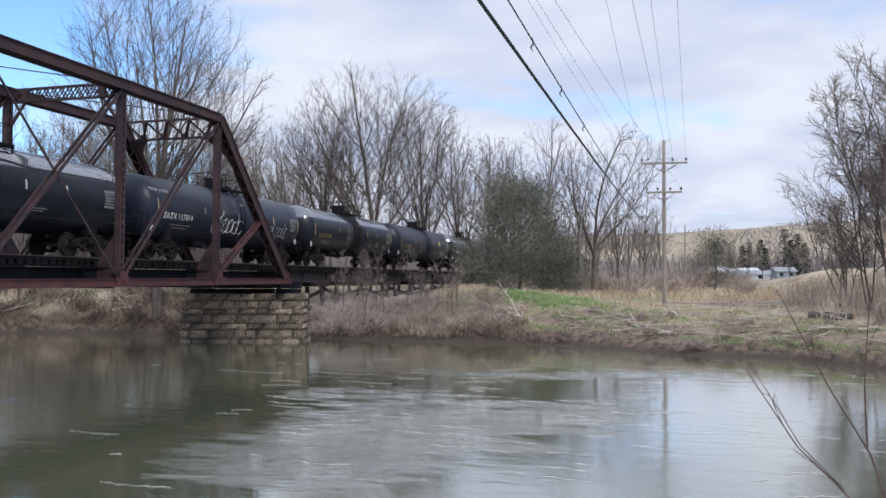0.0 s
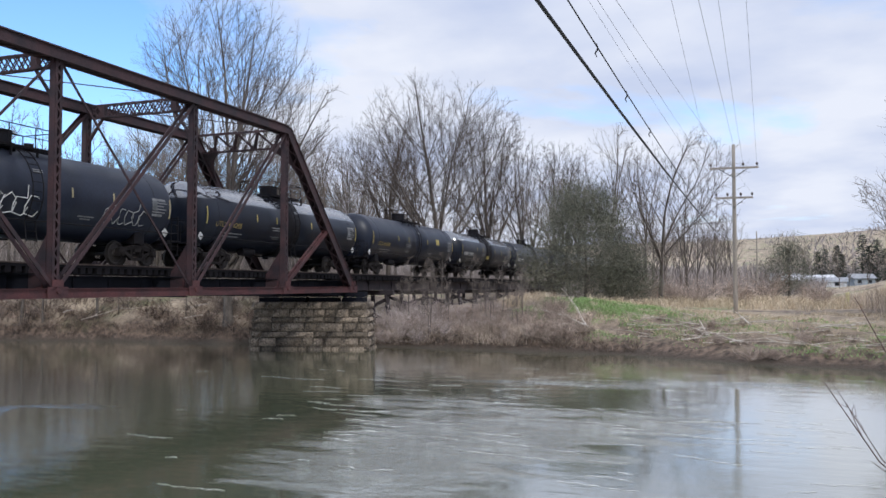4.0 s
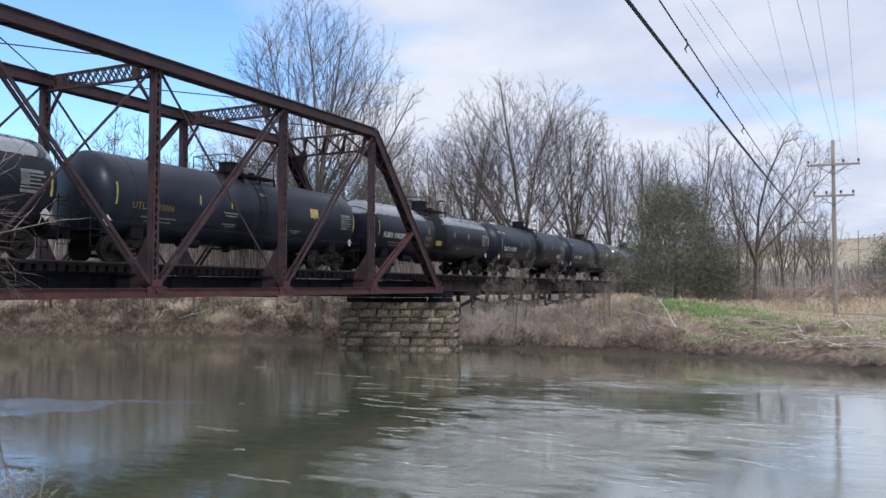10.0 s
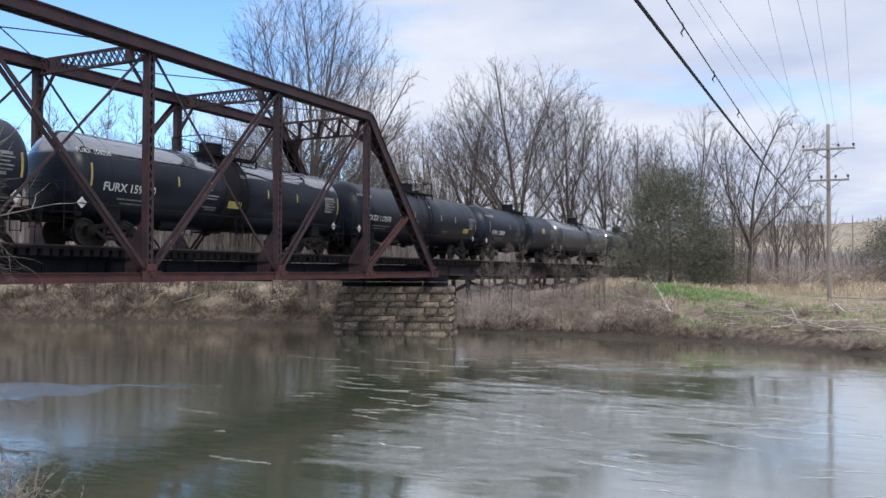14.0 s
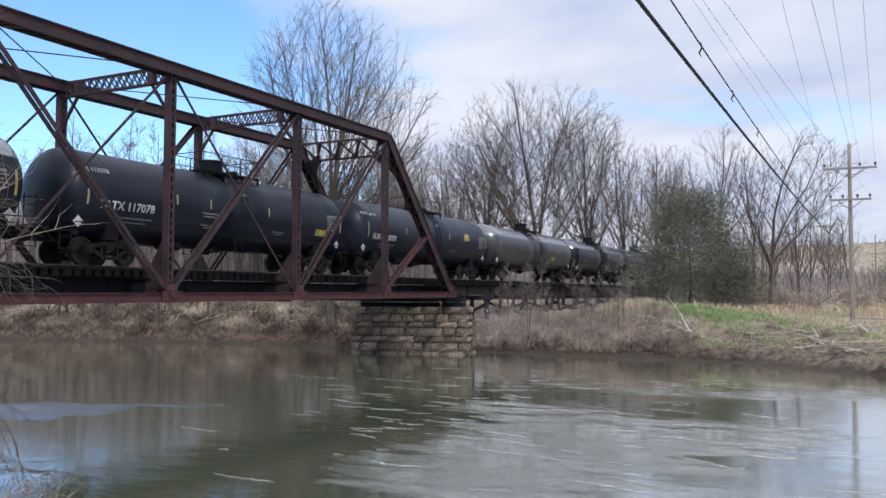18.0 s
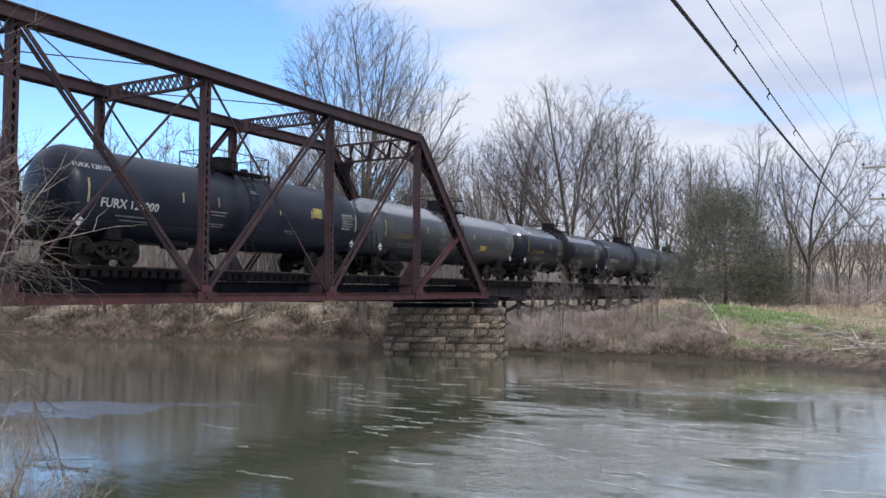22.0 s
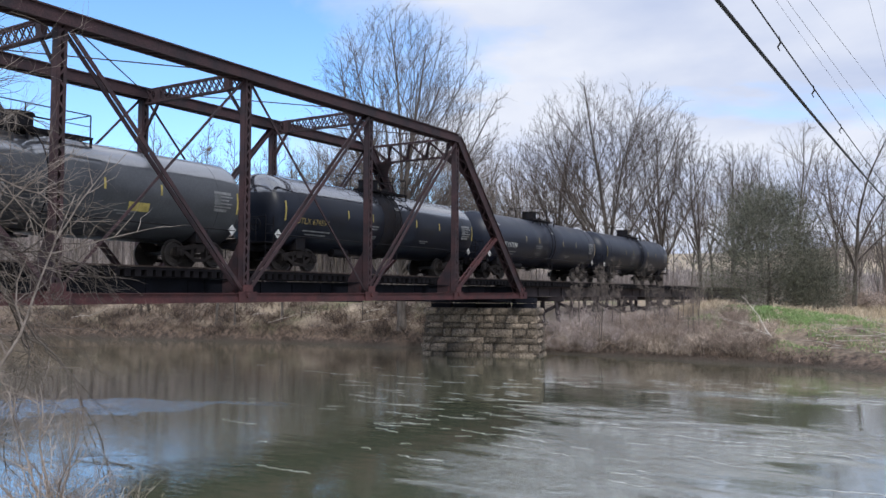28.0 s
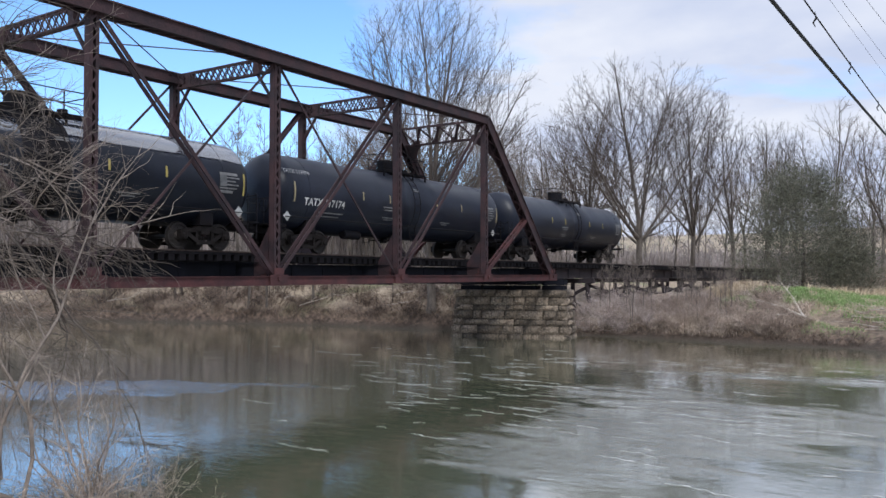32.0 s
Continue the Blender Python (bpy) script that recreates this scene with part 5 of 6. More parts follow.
# saplings on the water's edge by the pier and under the bridge
for i in range(22):
    x = rt.uniform(-19.3, -10.5)
    y = far_bank(x) + rt.uniform(0.3, 5.0)
    bare_tree("sapling", THIN[i % 3], on_ground(x, y, rt.uniform(0, 360), rt.uniform(2.0, 4.6) / 13.0), "thin pale sapling growing on the bank beside the pier", "saplings beside the pier", PALETWIG)
for x, h in ((-52.0, 7.5), (-47.5, 6.0), (-44.0, 7.0), (-39.0, 5.0), (-34.0, 5.5), (-30.5, 8.0)):
    bare_tree("sapling", THIN[int(h) % 3], on_ground(x, far_bank(x) + 2.2, rt.uniform(0, 360), h / 13.0), "leafless sapling on the eroded bank under the bridge", "saplings under the bridge")
# thicket on the right bank
for az, d, h in ((-12.0, 55, 8.0), (-14.0, 50, 13.0), (-16.0, 49, 14.5), (-18.5, 46, 15.0), (-15.2, 62, 13.0)):
    place(12.0, CLUMP, az, d, h, "many-stemmed bare tree in the thicket on the bank", "thicket of bare trees", "thicket_tree", THICKET_HAZE)

# unseen woods added on both banks past the thicket, darkening the tanks' reflections
for i in range(44):
    az = -24 - 46 * (i + rt.random()) / 44
    place(16.0, MID, az, rt.uniform(48, 95), rt.uniform(14, 20), "unseen bare tree beyond the thicket, added to darken reflections", "woods beyond the thicket")
# unseen woods added on the near bank behind the eye, for dark reflections
for i in range(34):
    az = -34 - 150 * (i + rt.random()) / 34
    place(16.0, MID, az, rt.uniform(16, 38), rt.uniform(12, 17), "unseen bare tree behind the eye, added to darken reflections", "woods of the near bank")


# ---- evergreen bush ----
def make_cedar(seed, tall, wide, sprays):
    """A trunk with rising limbs, and short sprays of scale leaves in loose clumps over them."""
    r = random.Random(seed)
    wood, leaf = Shape(), Shape()
    wood.tube([(0, 0, -0.3), (0.1, 0.1, tall * 0.30), (0, 0, tall * 0.7)], [0.20, 0.11, 0.02], 7)
    tips = []
    for i in range(84):
        z = tall * (0.05 + 0.86 * (i / 84) ** 0.95)
        q = i * 2.4 + r.uniform(-.3, .3)
        f = z / tall
        rad = wide / 2 * (1 - f ** 1.8) ** 0.75 * (0.75 + 0.25 * min(f / 0.25, 1)) * r.uniform(0.72, 1.12)
        a = Vector((0, 0, z * 0.85))
        b = Vector((math.cos(q) * rad * 0.55, math.sin(q) * rad * 0.55, z + 0.3))
        c = Vector((math.cos(q) * rad, math.sin(q) * rad, z + tall * 0.09))
        wood.tube([a, b, c], [0.028, 0.018, 0.008], 4, False)
        for k in range(8):
            g = r.uniform(0.25, 1.0) ** 0.7
            p = a.lerp(b, g * 2) if g < 0.5 else b.lerp(c, g * 2 - 1)
            tips.append(p + Vector((r.gauss(0, 0.7), r.gauss(0, 0.7), r.gauss(0, 0.55))))
    for p in tips:
        cl = r.uniform(0.55, 1.25)
        for _ in range(sprays):
            o = Vector((r.gauss(0, 1), r.gauss(0, 1), r.gauss(0, 0.8))) * cl * 0.55
            a = p + o
            d = (o.normalized() + Vector((r.gauss(0, .5), r.gauss(0, .5), r.gauss(0.35, .5)))).normalized()
            ln, w = r.uniform(0.16, 0.46), r.uniform(0.009, 0.021)
            s = d.orthogonal().normalized() * w
            s.rotate(Matrix.Rotation(r.uniform(0, 6.28), 3, d))
            leaf.add([tuple(a + s), tuple(a - s), tuple(a + d * ln)], [(0, 1, 2)])
    return wood, leaf


def evergreen(name, shapes, at, label):
    t = thing(name, label, "evergreen", at=at)
    part("trunk", shapes[0], BARK, t)
    part("foliage", shapes[1], CEDAR, t)
    return t


x, y = polar(8.5, 72.0)
evergreen("evergreen_bush", make_cedar(5, 10.2, 11.6, 95), on_ground(x, y), "large round grey-olive evergreen bush beside the railway")
x, y = polar(6.0, 70.0)
evergreen("evergreen_shrub", make_cedar(8, 4.2, 4.4, 30), on_ground(x, y), "low dull green shrub at the foot of the evergreen")
x, y = polar(-4.4, 104.0)
evergreen("evergreen_shrub", make_cedar(9, 6.6, 6.4, 22), on_ground(x, y), "dark round tree at the far edge of the meadow")


# ---- grass and brush ----
def blades(seed, count, spot, tall, wide, lean, mat, name, label, bend=0.35):
    """Bent blades of grass or dead stalks; spot(r) gives a place or None."""
    r = random.Random(seed)
    s = Shape()
    done = tries = 0
    while done < count and tries < count * 6:
        tries += 1
        p = spot(r)
        if p is None:
            continue
        x, y, k = p
        if far_bank(x) + 0.05 > y > near_bank(x):
            continue
        z = height(x, y) - 0.04
        h = r.uniform(*tall) * k
        q = r.uniform(0, 6.28)
        w = r.uniform(*wide)
        c, e = math.cos(q) * w / 2, math.sin(q) * w / 2
        lx, ly = r.gauss(0, lean) * h, r.gauss(0, lean) * h
        b = r.uniform(0, bend) * h
        s.add([(x - c, y - e, z), (x + c, y + e, z), (x + c * .7 + lx * .5, y + e * .7 + ly * .5, z + h * .6), (x - c * .7 + lx * .5, y - e * .7 + ly * .5, z + h * .6),
               (x + lx * 1.3, y + ly * 1.3, z + h - b)], [(0, 1, 2, 3), (3, 2, 4)])
        done += 1
    ob = part(name, s, mat)
    return tagged(ob, label, "grass", kind="stuff")


def bank_spot(x0, x1, d0, d1, rough=0.0):
    def spot(r):
        x = r.uniform(x0, x1)
        d = r.uniform(d0, d1)
        if rough and noise.noise((x * 0.35, d * 0.5, 2.0)) < r.uniform(-rough, rough) - 0.05:
            return None
        return x, far_bank(x) + d, 1.0
    return spot


def mound_spot(r):
    x, y = r.gauss(-8.3, 3.0), r.gauss(52.0, 3.2)
    if noise.noise((x * 0.25, y * 0.25, 8.0)) < -0.25 or y - far_bank(x) < 3.2 or x < -12.5:
        return None
    return x, y, 1.0


blades(1, 11000, bank_spot(-20, -7.0, 0.1, 5.5, 0.35), (0.2, 0.7), (0.018, 0.04), 0.8, BRUSH, "bank_brush", "tangled brown dead brush on the river bank", 0.7)
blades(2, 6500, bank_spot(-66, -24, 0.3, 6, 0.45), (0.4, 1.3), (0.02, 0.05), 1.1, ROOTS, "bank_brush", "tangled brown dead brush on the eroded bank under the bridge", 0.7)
blades(3, 19000, mound_spot, (0.14, 0.34), (0.018, 0.035), 0.35, GREENGRASS, "green_grass", "fresh green grass on the mound beside the trestle")
blades(4, 13000, bank_spot(-8, 20, 1.2, 14, 0.35), (0.12, 0.34), (0.015, 0.035), 0.6, DRYGRASS, "dry_grass", "flattened straw-coloured grass on the bank")
blades(5, 11000, lambda r: (r.uniform(-9, 16), r.uniform(60, 84), 1.0), (0.3, 0.95), (0.02, 0.045), 0.4, DRYGRASS, "dry_grass", "tall straw-coloured grass along the meadow's edge")
blades(6, 11000, bank_spot(-7, 14, 0.6, 8, 0.10), (0.08, 0.2), (0.02, 0.04), 0.4, GREENGRASS, "green_grass", "patches of short green grass on the bank")
blades(7, 3500, bank_spot(-21, -9, 0.2, 9, 0.1), (0.35, 1.0), (0.010, 0.022), 0.45, BRUSH, "bank_brush", "tall dead stalks crowding the bank beside the pier", 0.25)
blades(8, 6000, lambda r: (r.uniform(-14, -11), r.uniform(53, 62), 1.0), (0.3, 0.9), (0.02, 0.045), 0.3, DRYGRASS, "dry_grass", "dry stalks along the foot of the trestle", 0.3)
blades(9, 5000, lambda r: (r.uniform(-70, -27), r.uniform(54, 75), 1.0), (0.2, 0.5), (0.03, 0.06), 0.4, GREENGRASS, "green_grass", "thin green grass on the bank behind the bridge")
blades(10, 24000, lambda r: (lambda a, d: (*polar(a, d), 1.0))(r.choice((r.uniform(-26, -11.5), r.uniform(-6.5, 8))), r.uniform(118, 205)), (0.8, 2.6), (0.035, 0.09), 0.3, HAZEWOOD, "far_brush", "grey-brown brush along the far side of the meadow, paled for haze", 0.1)
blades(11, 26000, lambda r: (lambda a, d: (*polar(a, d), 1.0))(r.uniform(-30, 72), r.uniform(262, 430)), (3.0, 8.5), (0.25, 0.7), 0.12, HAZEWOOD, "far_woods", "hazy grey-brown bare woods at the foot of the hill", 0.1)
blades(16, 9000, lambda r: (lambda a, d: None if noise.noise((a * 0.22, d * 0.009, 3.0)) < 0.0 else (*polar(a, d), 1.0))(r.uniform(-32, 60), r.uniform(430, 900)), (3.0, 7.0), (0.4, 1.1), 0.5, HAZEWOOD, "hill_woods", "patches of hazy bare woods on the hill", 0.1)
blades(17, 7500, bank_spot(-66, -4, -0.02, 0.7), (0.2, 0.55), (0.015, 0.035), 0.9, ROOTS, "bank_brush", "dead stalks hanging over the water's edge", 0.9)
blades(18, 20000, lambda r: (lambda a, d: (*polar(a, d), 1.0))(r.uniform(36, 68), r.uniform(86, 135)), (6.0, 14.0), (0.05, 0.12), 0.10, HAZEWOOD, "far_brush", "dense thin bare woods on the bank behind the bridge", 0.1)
blades(12, 20000, lambda r: (lambda a, d: (*polar(a, d), 1.0))(r.uniform(24, 50), r.uniform(84, 130)), (1.5, 9.0), (0.03, 0.08), 0.22, HAZEWOOD, "far_brush", "grey-brown brush on the bank behind the bridge, paled for haze", 0.1)
blades(13, 5000, lambda r: (r.uniform(8.5, 24), r.uniform(44, 66), 1.0), (0.6, 2.2), (0.012, 0.03), 0.25, BRUSH, "bank_brush", "dead stalks under the thicket", 0.15)
blades(14, 6000, lambda r: (lambda a, d: (*polar(a, d), 1.0))(r.uniform(-1, 27), r.uniform(104, 150)), (1.0, 4.0), (0.04, 0.11), 0.2, HAZEWOOD, "far_brush", "grey-brown undergrowth in the woods beyond the track, paled for haze", 0.1)
# unseen undergrowth added behind the eye to close the dark wall of woods
blades(15, 9000, lambda r: (lambda a, d: (*polar(a, d), 1.0))(r.uniform(-185, -32), r.uniform(15, 44)), (2.0, 9.0), (0.08, 0.3), 0.12, TWIG, "near_woods", "unseen dense undergrowth behind the eye, added to darken reflections", 0.1)


# ---- tangled bushes on the bank ----
def tangle(seed, tall, wide, stems, kids):
    """A rounded mass of thin crossing stems."""
    r = random.Random(seed)
    s = Shape()
    for i in range(stems):
        q = r.uniform(0, 6.28)
        a = Vector((r.gauss(0, wide * 0.12), r.gauss(0, wide * 0.12), -0.1))
        d = Vector((math.cos(q) * r.random() * 1.1, math.sin(q) * r.random() * 1.1, 1)).normalized()
        ln = tall * r.uniform(0.7, 1.25)
        pts = [a]
        for k in range(5):
            d = (d + Vector((r.gauss(0, .16), r.gauss(0, .16), r.gauss(-.10, .12)))).normalized()
            pts.append(pts[-1] + d * ln / 5)
        s.tube(pts, [0.019, 0.017, 0.014, 0.011, 0.008, 0.004], 3, False)
        for k in range(kids):
            i2 = r.randrange(1, 5)
            p = pts[i2].lerp(pts[i2 + 1], r.random())
            e = (d + Vector((r.gauss(0, .8), r.gauss(0, .8), r.gauss(0.1, .6)))).normalized()
            q2 = p + e * ln * r.uniform(0.15, 0.4)
            o = e.orthogonal().normalized() * 0.010
            s.add([tuple(p + o), tuple(p - o), tuple(q2)], [(0, 1, 2)])
            for w in range(2):
                p3 = p.lerp(q2, r.uniform(.3, .9))
                q3 = p3 + (e + Vector((r.gauss(0, .6), r.gauss(0, .6), r.gauss(0, .6)))).normalized() * ln * 0.14
                s.add([tuple(p3 + o * 0.7), tuple(p3 - o * 0.7), tuple(q3)], [(0, 1, 2)])
    return s.mesh("tangled_bush")


BUSHES = [tangle(301, 1.3, 1.8, 60, 9), tangle(302, 1.0, 2.2, 60, 9), tangle(303, 1.7, 1.6, 50, 9)]
ROOT_BUSHES = [tangle(321, 1.2, 2.4, 44, 6), tangle(322, 0.9, 2.6, 46, 6), tangle(323, 1.5, 2.0, 40, 6)]
PALE_BUSHES = [tangle(311, 1.9, 1.5, 34, 7), tangle(312, 1.6, 1.8, 36, 7), tangle(313, 2.2, 1.4, 30, 7)]
TANGLE = material("grey_red_stems", (0.54, 0.44, 0.365), 0.9, 0.0, 0.3, 0.9, 6, 0.0, (0.17, 0.125, 0.102), island=0.5)
PALETANGLE = material("pale_pink_grey_stems", (0.56, 0.48, 0.44), 0.9, 0.0, 0.3, 0.9, 6, 0.0, (0.27, 0.215, 0.20), island=0.45)
for me in BUSHES:
    me.materials.append(TANGLE)
for me in ROOT_BUSHES:
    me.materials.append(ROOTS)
for me in PALE_BUSHES:
    me.materials.append(PALETANGLE)


def bank_bush(x, y, k, i, kinds=BUSHES):
    ob = new("bank_bush", kinds[i % 3])
    ob.matrix_basis = on_ground(x, y, rt.uniform(0, 360), k)
    tagged(ob, "tangled leafless grey-brown bush on the river bank" if kinds is BUSHES else "low dark tangle of roots and dead vines on the eroded bank" if kinds is ROOT_BUSHES else "upright pale leafless bush beside the stone pier", "bush", "leafless bushes on the bank")


for i in range(80):
    x = rt.uniform(-20.5, -4.0) if i % 5 == 0 else rt.uniform(-16, -7.8)
    bank_bush(x, far_bank(x) + (0.3 + 5.0 * rt.random() if x < -9 else 0.2 + 2.6 * rt.random()), rt.uniform(0.4, 0.8) if x < -8 else rt.uniform(0.2, 0.42), i)
for i in range(30):
    x = rt.uniform(-5, 9)
    bank_bush(x, far_bank(x) + 0.2 + 6 * rt.random() ** 1.5, rt.uniform(0.2, 0.45), i)
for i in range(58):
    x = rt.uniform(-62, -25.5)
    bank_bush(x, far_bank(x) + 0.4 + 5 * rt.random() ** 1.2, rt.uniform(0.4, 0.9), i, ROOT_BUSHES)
# pale upright stems crowding the ground between the pier and the mound
for i in range(70):
    x = rt.uniform(-20.6, -11.0)
    bank_bush(x, far_bank(x) + 0.3 + 7.0 * rt.random(), rt.uniform(0.35, 0.72) * (1.0 if x < -13 else 0.7), i, PALE_BUSHES)
for i in range(20):
    x = rt.uniform(10.6, 20)
    bank_bush(x, far_bank(x) + rt.uniform(0.3, 9), rt.uniform(0.5, 1.1), i)
for i in range(7):
    x, y = rt.uniform(-14, -12), rt.uniform(58, 64)
    bank_bush(x, y, rt.uniform(0.4, 0.7), i)
for i in range(26):
    x, y = polar(rt.uniform(-7, 6), rt.uniform(70, 100))
    bank_bush(x, y, rt.uniform(0.6, 1.9), i)


# ---- power line ----
CERAMIC = material("brown_insulator", (0.06, 0.035, 0.025), 0.3, 0.0, 0.1, 5, 30, 0.0)


def line_pole(x, y, top, arms, label, thick=0.15, pale=None):
    """A timber pole with cross-arms at the given heights, widths and counts of insulators."""
    z0 = height(x, y)
    p = thing("utility_pole", label, "utility pole", "poles of the power line", at=pose(x, y, z0))
    s = Shape()
    n = 8
    s.tube([(0, 0, -0.6 + (top - z0 + 0.6) * i / n) for i in range(n + 1)], [thick * (1 - 0.045 * i) for i in range(n + 1)], 12)
    part("shaft", s, pale or POLE, p, smooth=True)
    for z, wide, pins in arms:
        h = z - z0
        s = Shape()
        s.box((0, -thick - 0.02, h), (wide, 0.10, 0.12))
        arm = part("cross_arm", s, pale or POLE, p)
        for e in (-1, 1):
            s = Shape()
            s.beam((e * wide * 0.30, -thick - 0.03, h - 0.05), (0, -thick * 0.9, h - 0.62), 0.04, 0.03)
            part("arm_brace", s, WIRE, arm)
        for f in pins:
            s = Shape()
            s.revolve([(h + 0.06, 0.015), (h + 0.14, 0.02), (h + 0.15, 0.075), (h + 0.22, 0.06), (h + 0.23, 0.09), (h + 0.31, 0.05), (h + 0.33, 0.001)], 10, "z")
            s.v = [(a + f * wide / 2, b - thick - 0.02, c) for a, b, c in s.v]
            part("insulator", s, CERAMIC, arm)
    return p


PX, PY = 1.16, 56.5
line_pole(PX, PY, 12.70, ((11.15, 2.98, (-0.94, 0.38, 0.94)), (9.23, 2.3, (-0.94, -0.35, 0.35, 0.94))), "weathered grey timber power pole with two cross-arms")
line_pole(6.8, 155.0, 12.6, ((11.2, 3.2, (-0.9, 0.4, 0.9)), (9.4, 2.8, (-0.9, 0.9))), "distant timber power pole with two cross-arms")
line_pole(8.9, 132.0, 8.8, (), "short pale timber pole at the meadow's edge", 0.13)
line_pole(-3.0, -26.0, 12.95, ((11.30, 2.98, (-0.94, 0.38, 0.94)), (9.42, 2.3, (-0.94, 0.94))), "weathered timber power pole on the near bank")


def cable(name, label, ends, radius, spacers=()):
    """A hanging wire along the pole line through places (y, x offset, z), as a parabola."""
    (ya, oa, za), (yb, ob, zb), (yc, oc, zc) = ends
    coef = np.polyfit([ya, yb, yc], [za, zb, zc], 2)
    off = np.polyfit([ya, yb, yc], [oa, ob, oc], 2)
    pts = []
    for y in np.concatenate([np.linspace(yc, 24, 30), np.linspace(22, -26, 46)]):
        x = PX - 0.042 * (PY - y) + np.polyval(off, y)
        pts.append((float(x), float(y), float(np.polyval(coef, y))))
    s = Shape().tube(pts, [radius] * len(pts), 8)
    w = part(name, s, WIRE, smooth=True)
    tagged(w, label, "cable", "wires of the power line")
    for y in spacers:
        q = Shape()
        x, z = PX - 0.042 * (PY - y) + float(np.polyval(off, y)), float(np.polyval(coef, y))
        q.tube([(x, y, z + 0.02), (x + 0.012, y, z - 0.03), (x - 0.012, y + 0.01, z - 0.06), (x + 0.006, y, z - 0.10)], [0.004, 0.009, 0.007, 0.003], 6)
        part("hanger", q, WIRE, w)
    return w


cable("cable", "thick black cable sagging along the pole line", ((5.0, 0.0, 5.58), (12.66, 0.0, 5.495), (PY, 0.0, 6.45)), 0.013)
cable("cable", "black cable with small hangers along the pole line", ((5.9, 0.0, 5.863), (12.34, 0.0, 5.755), (PY, 0.0, 6.85)), 0.0060, (5.4, 6.9, 8.6, 10.6, 13.5))
# attachment at the pole (offset, height), then the place (y, offset, height) where the wire passes overhead
for o, z, y1, o1, z1, r in ((-1.40, 11.45, 21.7, -0.67, 10.95, 0.0045), (0.0, 12.75, 25.8, -0.25, 12.25, 0.0065), (0.57, 11.45, 21.9, 0.44, 10.95, 0.0045), (1.40, 11.45, 22.1, 1.10, 10.95, 0.0045),
                            (-1.08, 9.53, 15.35, -1.56, 9.0, 0.0030), (-0.4, 9.53, 15.4, -1.40, 9.0, 0.0036), (1.08, 9.53, 15.4, -1.08, 9.0, 0.0036)):
    slope = (o - o1) / (PY - y1)
    cable("wire", "thin power wire strung between the poles", ((-26.0, o1 + slope * (-26 - y1), z1 + 0.4), (y1, o1, z1), (PY, o, z)), r)


# ---- far side of the meadow ----
SIDING = material("white_siding", (0.72, 0.73, 0.74), 0.7, 0.0, 0.1, 1.5, 12, 0.1)
SLATE = material("blue_grey_wall", (0.30, 0.34, 0.38), 0.8, 0.0, 0.15, 1.5, 12, 0.1)
ROOF = material("grey_roof", (0.34, 0.35, 0.37), 0.8, 0.0, 0.2, 1.5, 14, 0.2)
GLASS = material("dark_window", (0.02, 0.025, 0.03), 0.1, 0.0, 0.1, 2, 10, 0.0)


def house(az, dist, w, d, h, wall, roof, label, turn=0.0, roof_h=2.0):
    x, y = polar(az, dist)
    t = thing("house", label, "house", at=pose(x, y, height(x, y), 0, 0, turn))
    s = Shape()
    s.box((0, 0, h / 2 - 0.3), (w, d, h + 0.6))
    part("wall", s, wall, t)
    s = Shape()
    e = 0.4
    s.add([(-w / 2 - e, -d / 2 - e, h), (w / 2 + e, -d / 2 - e, h), (w / 2 + e, d / 2 + e, h), (-w / 2 - e, d / 2 + e, h), (-w / 2 - e, 0, h + roof_h), (w / 2 + e, 0, h + roof_h)],
          [(0, 1, 5, 4), (2, 3, 4, 5), (0, 4, 3), (1, 2, 5), (3, 2, 1, 0)])
    part("roof", s, roof, t)
    k = max(2, int(w / 4.5))
    for i in range(k):
        s = Shape()
        s.box((-w / 2 + w * (i + 0.5) / k, -d / 2 - 0.02, h * 0.55), (0.9, 0.08, 0.8))
        part("window", s, GLASS, t)
    return t


house(-5.3, 225, 13, 8, 1.5, SIDING, SIDING, "long low white building across the meadow", 8, 1.3)
house(-6.6, 212, 8, 7, 1.2, SIDING, ROOF, "low white shed beside the long building", -6, 1.0)
house(-8.5, 235, 5, 5, 1.7, SLATE, ROOF, "blue-grey house among dark conifers", 12, 1.2)
house(-4.2, 250, 7, 6, 1.6, SIDING, ROOF, "small pale house beyond the meadow trees", -10, 1.6)


def conifer(seed, tall):
    r = random.Random(seed)
    wood, leaf = Shape(), Shape()
    wood.tube([(0, 0, -0.3), (0, 0, tall * 0.95)], [0.22, 0.03], 6)
    for i in range(26):
        z = tall * (0.10 + 0.88 * i / 26)
        rad = tall * 0.24 * (1 - z / tall) ** 0.8 + 0.25
        for k in range(9):
            q = r.uniform(0, 6.28)
            for j in range(5):
                f = (j + r.random()) / 5
                a = Vector((math.cos(q) * rad * f, math.sin(q) * rad * f, z - rad * 0.35 * f))
                d = Vector((math.cos(q) + r.gauss(0, .6), math.sin(q) + r.gauss(0, .6), r.gauss(-0.1, .3))).normalized()
                sd = d.orthogonal().normalized() * 0.10
                leaf.add([tuple(a + sd), tuple(a - sd), tuple(a + d * r.uniform(0.4, 0.8))], [(0, 1, 2)])
    return wood.mesh("trunk"), leaf.mesh("foliage")


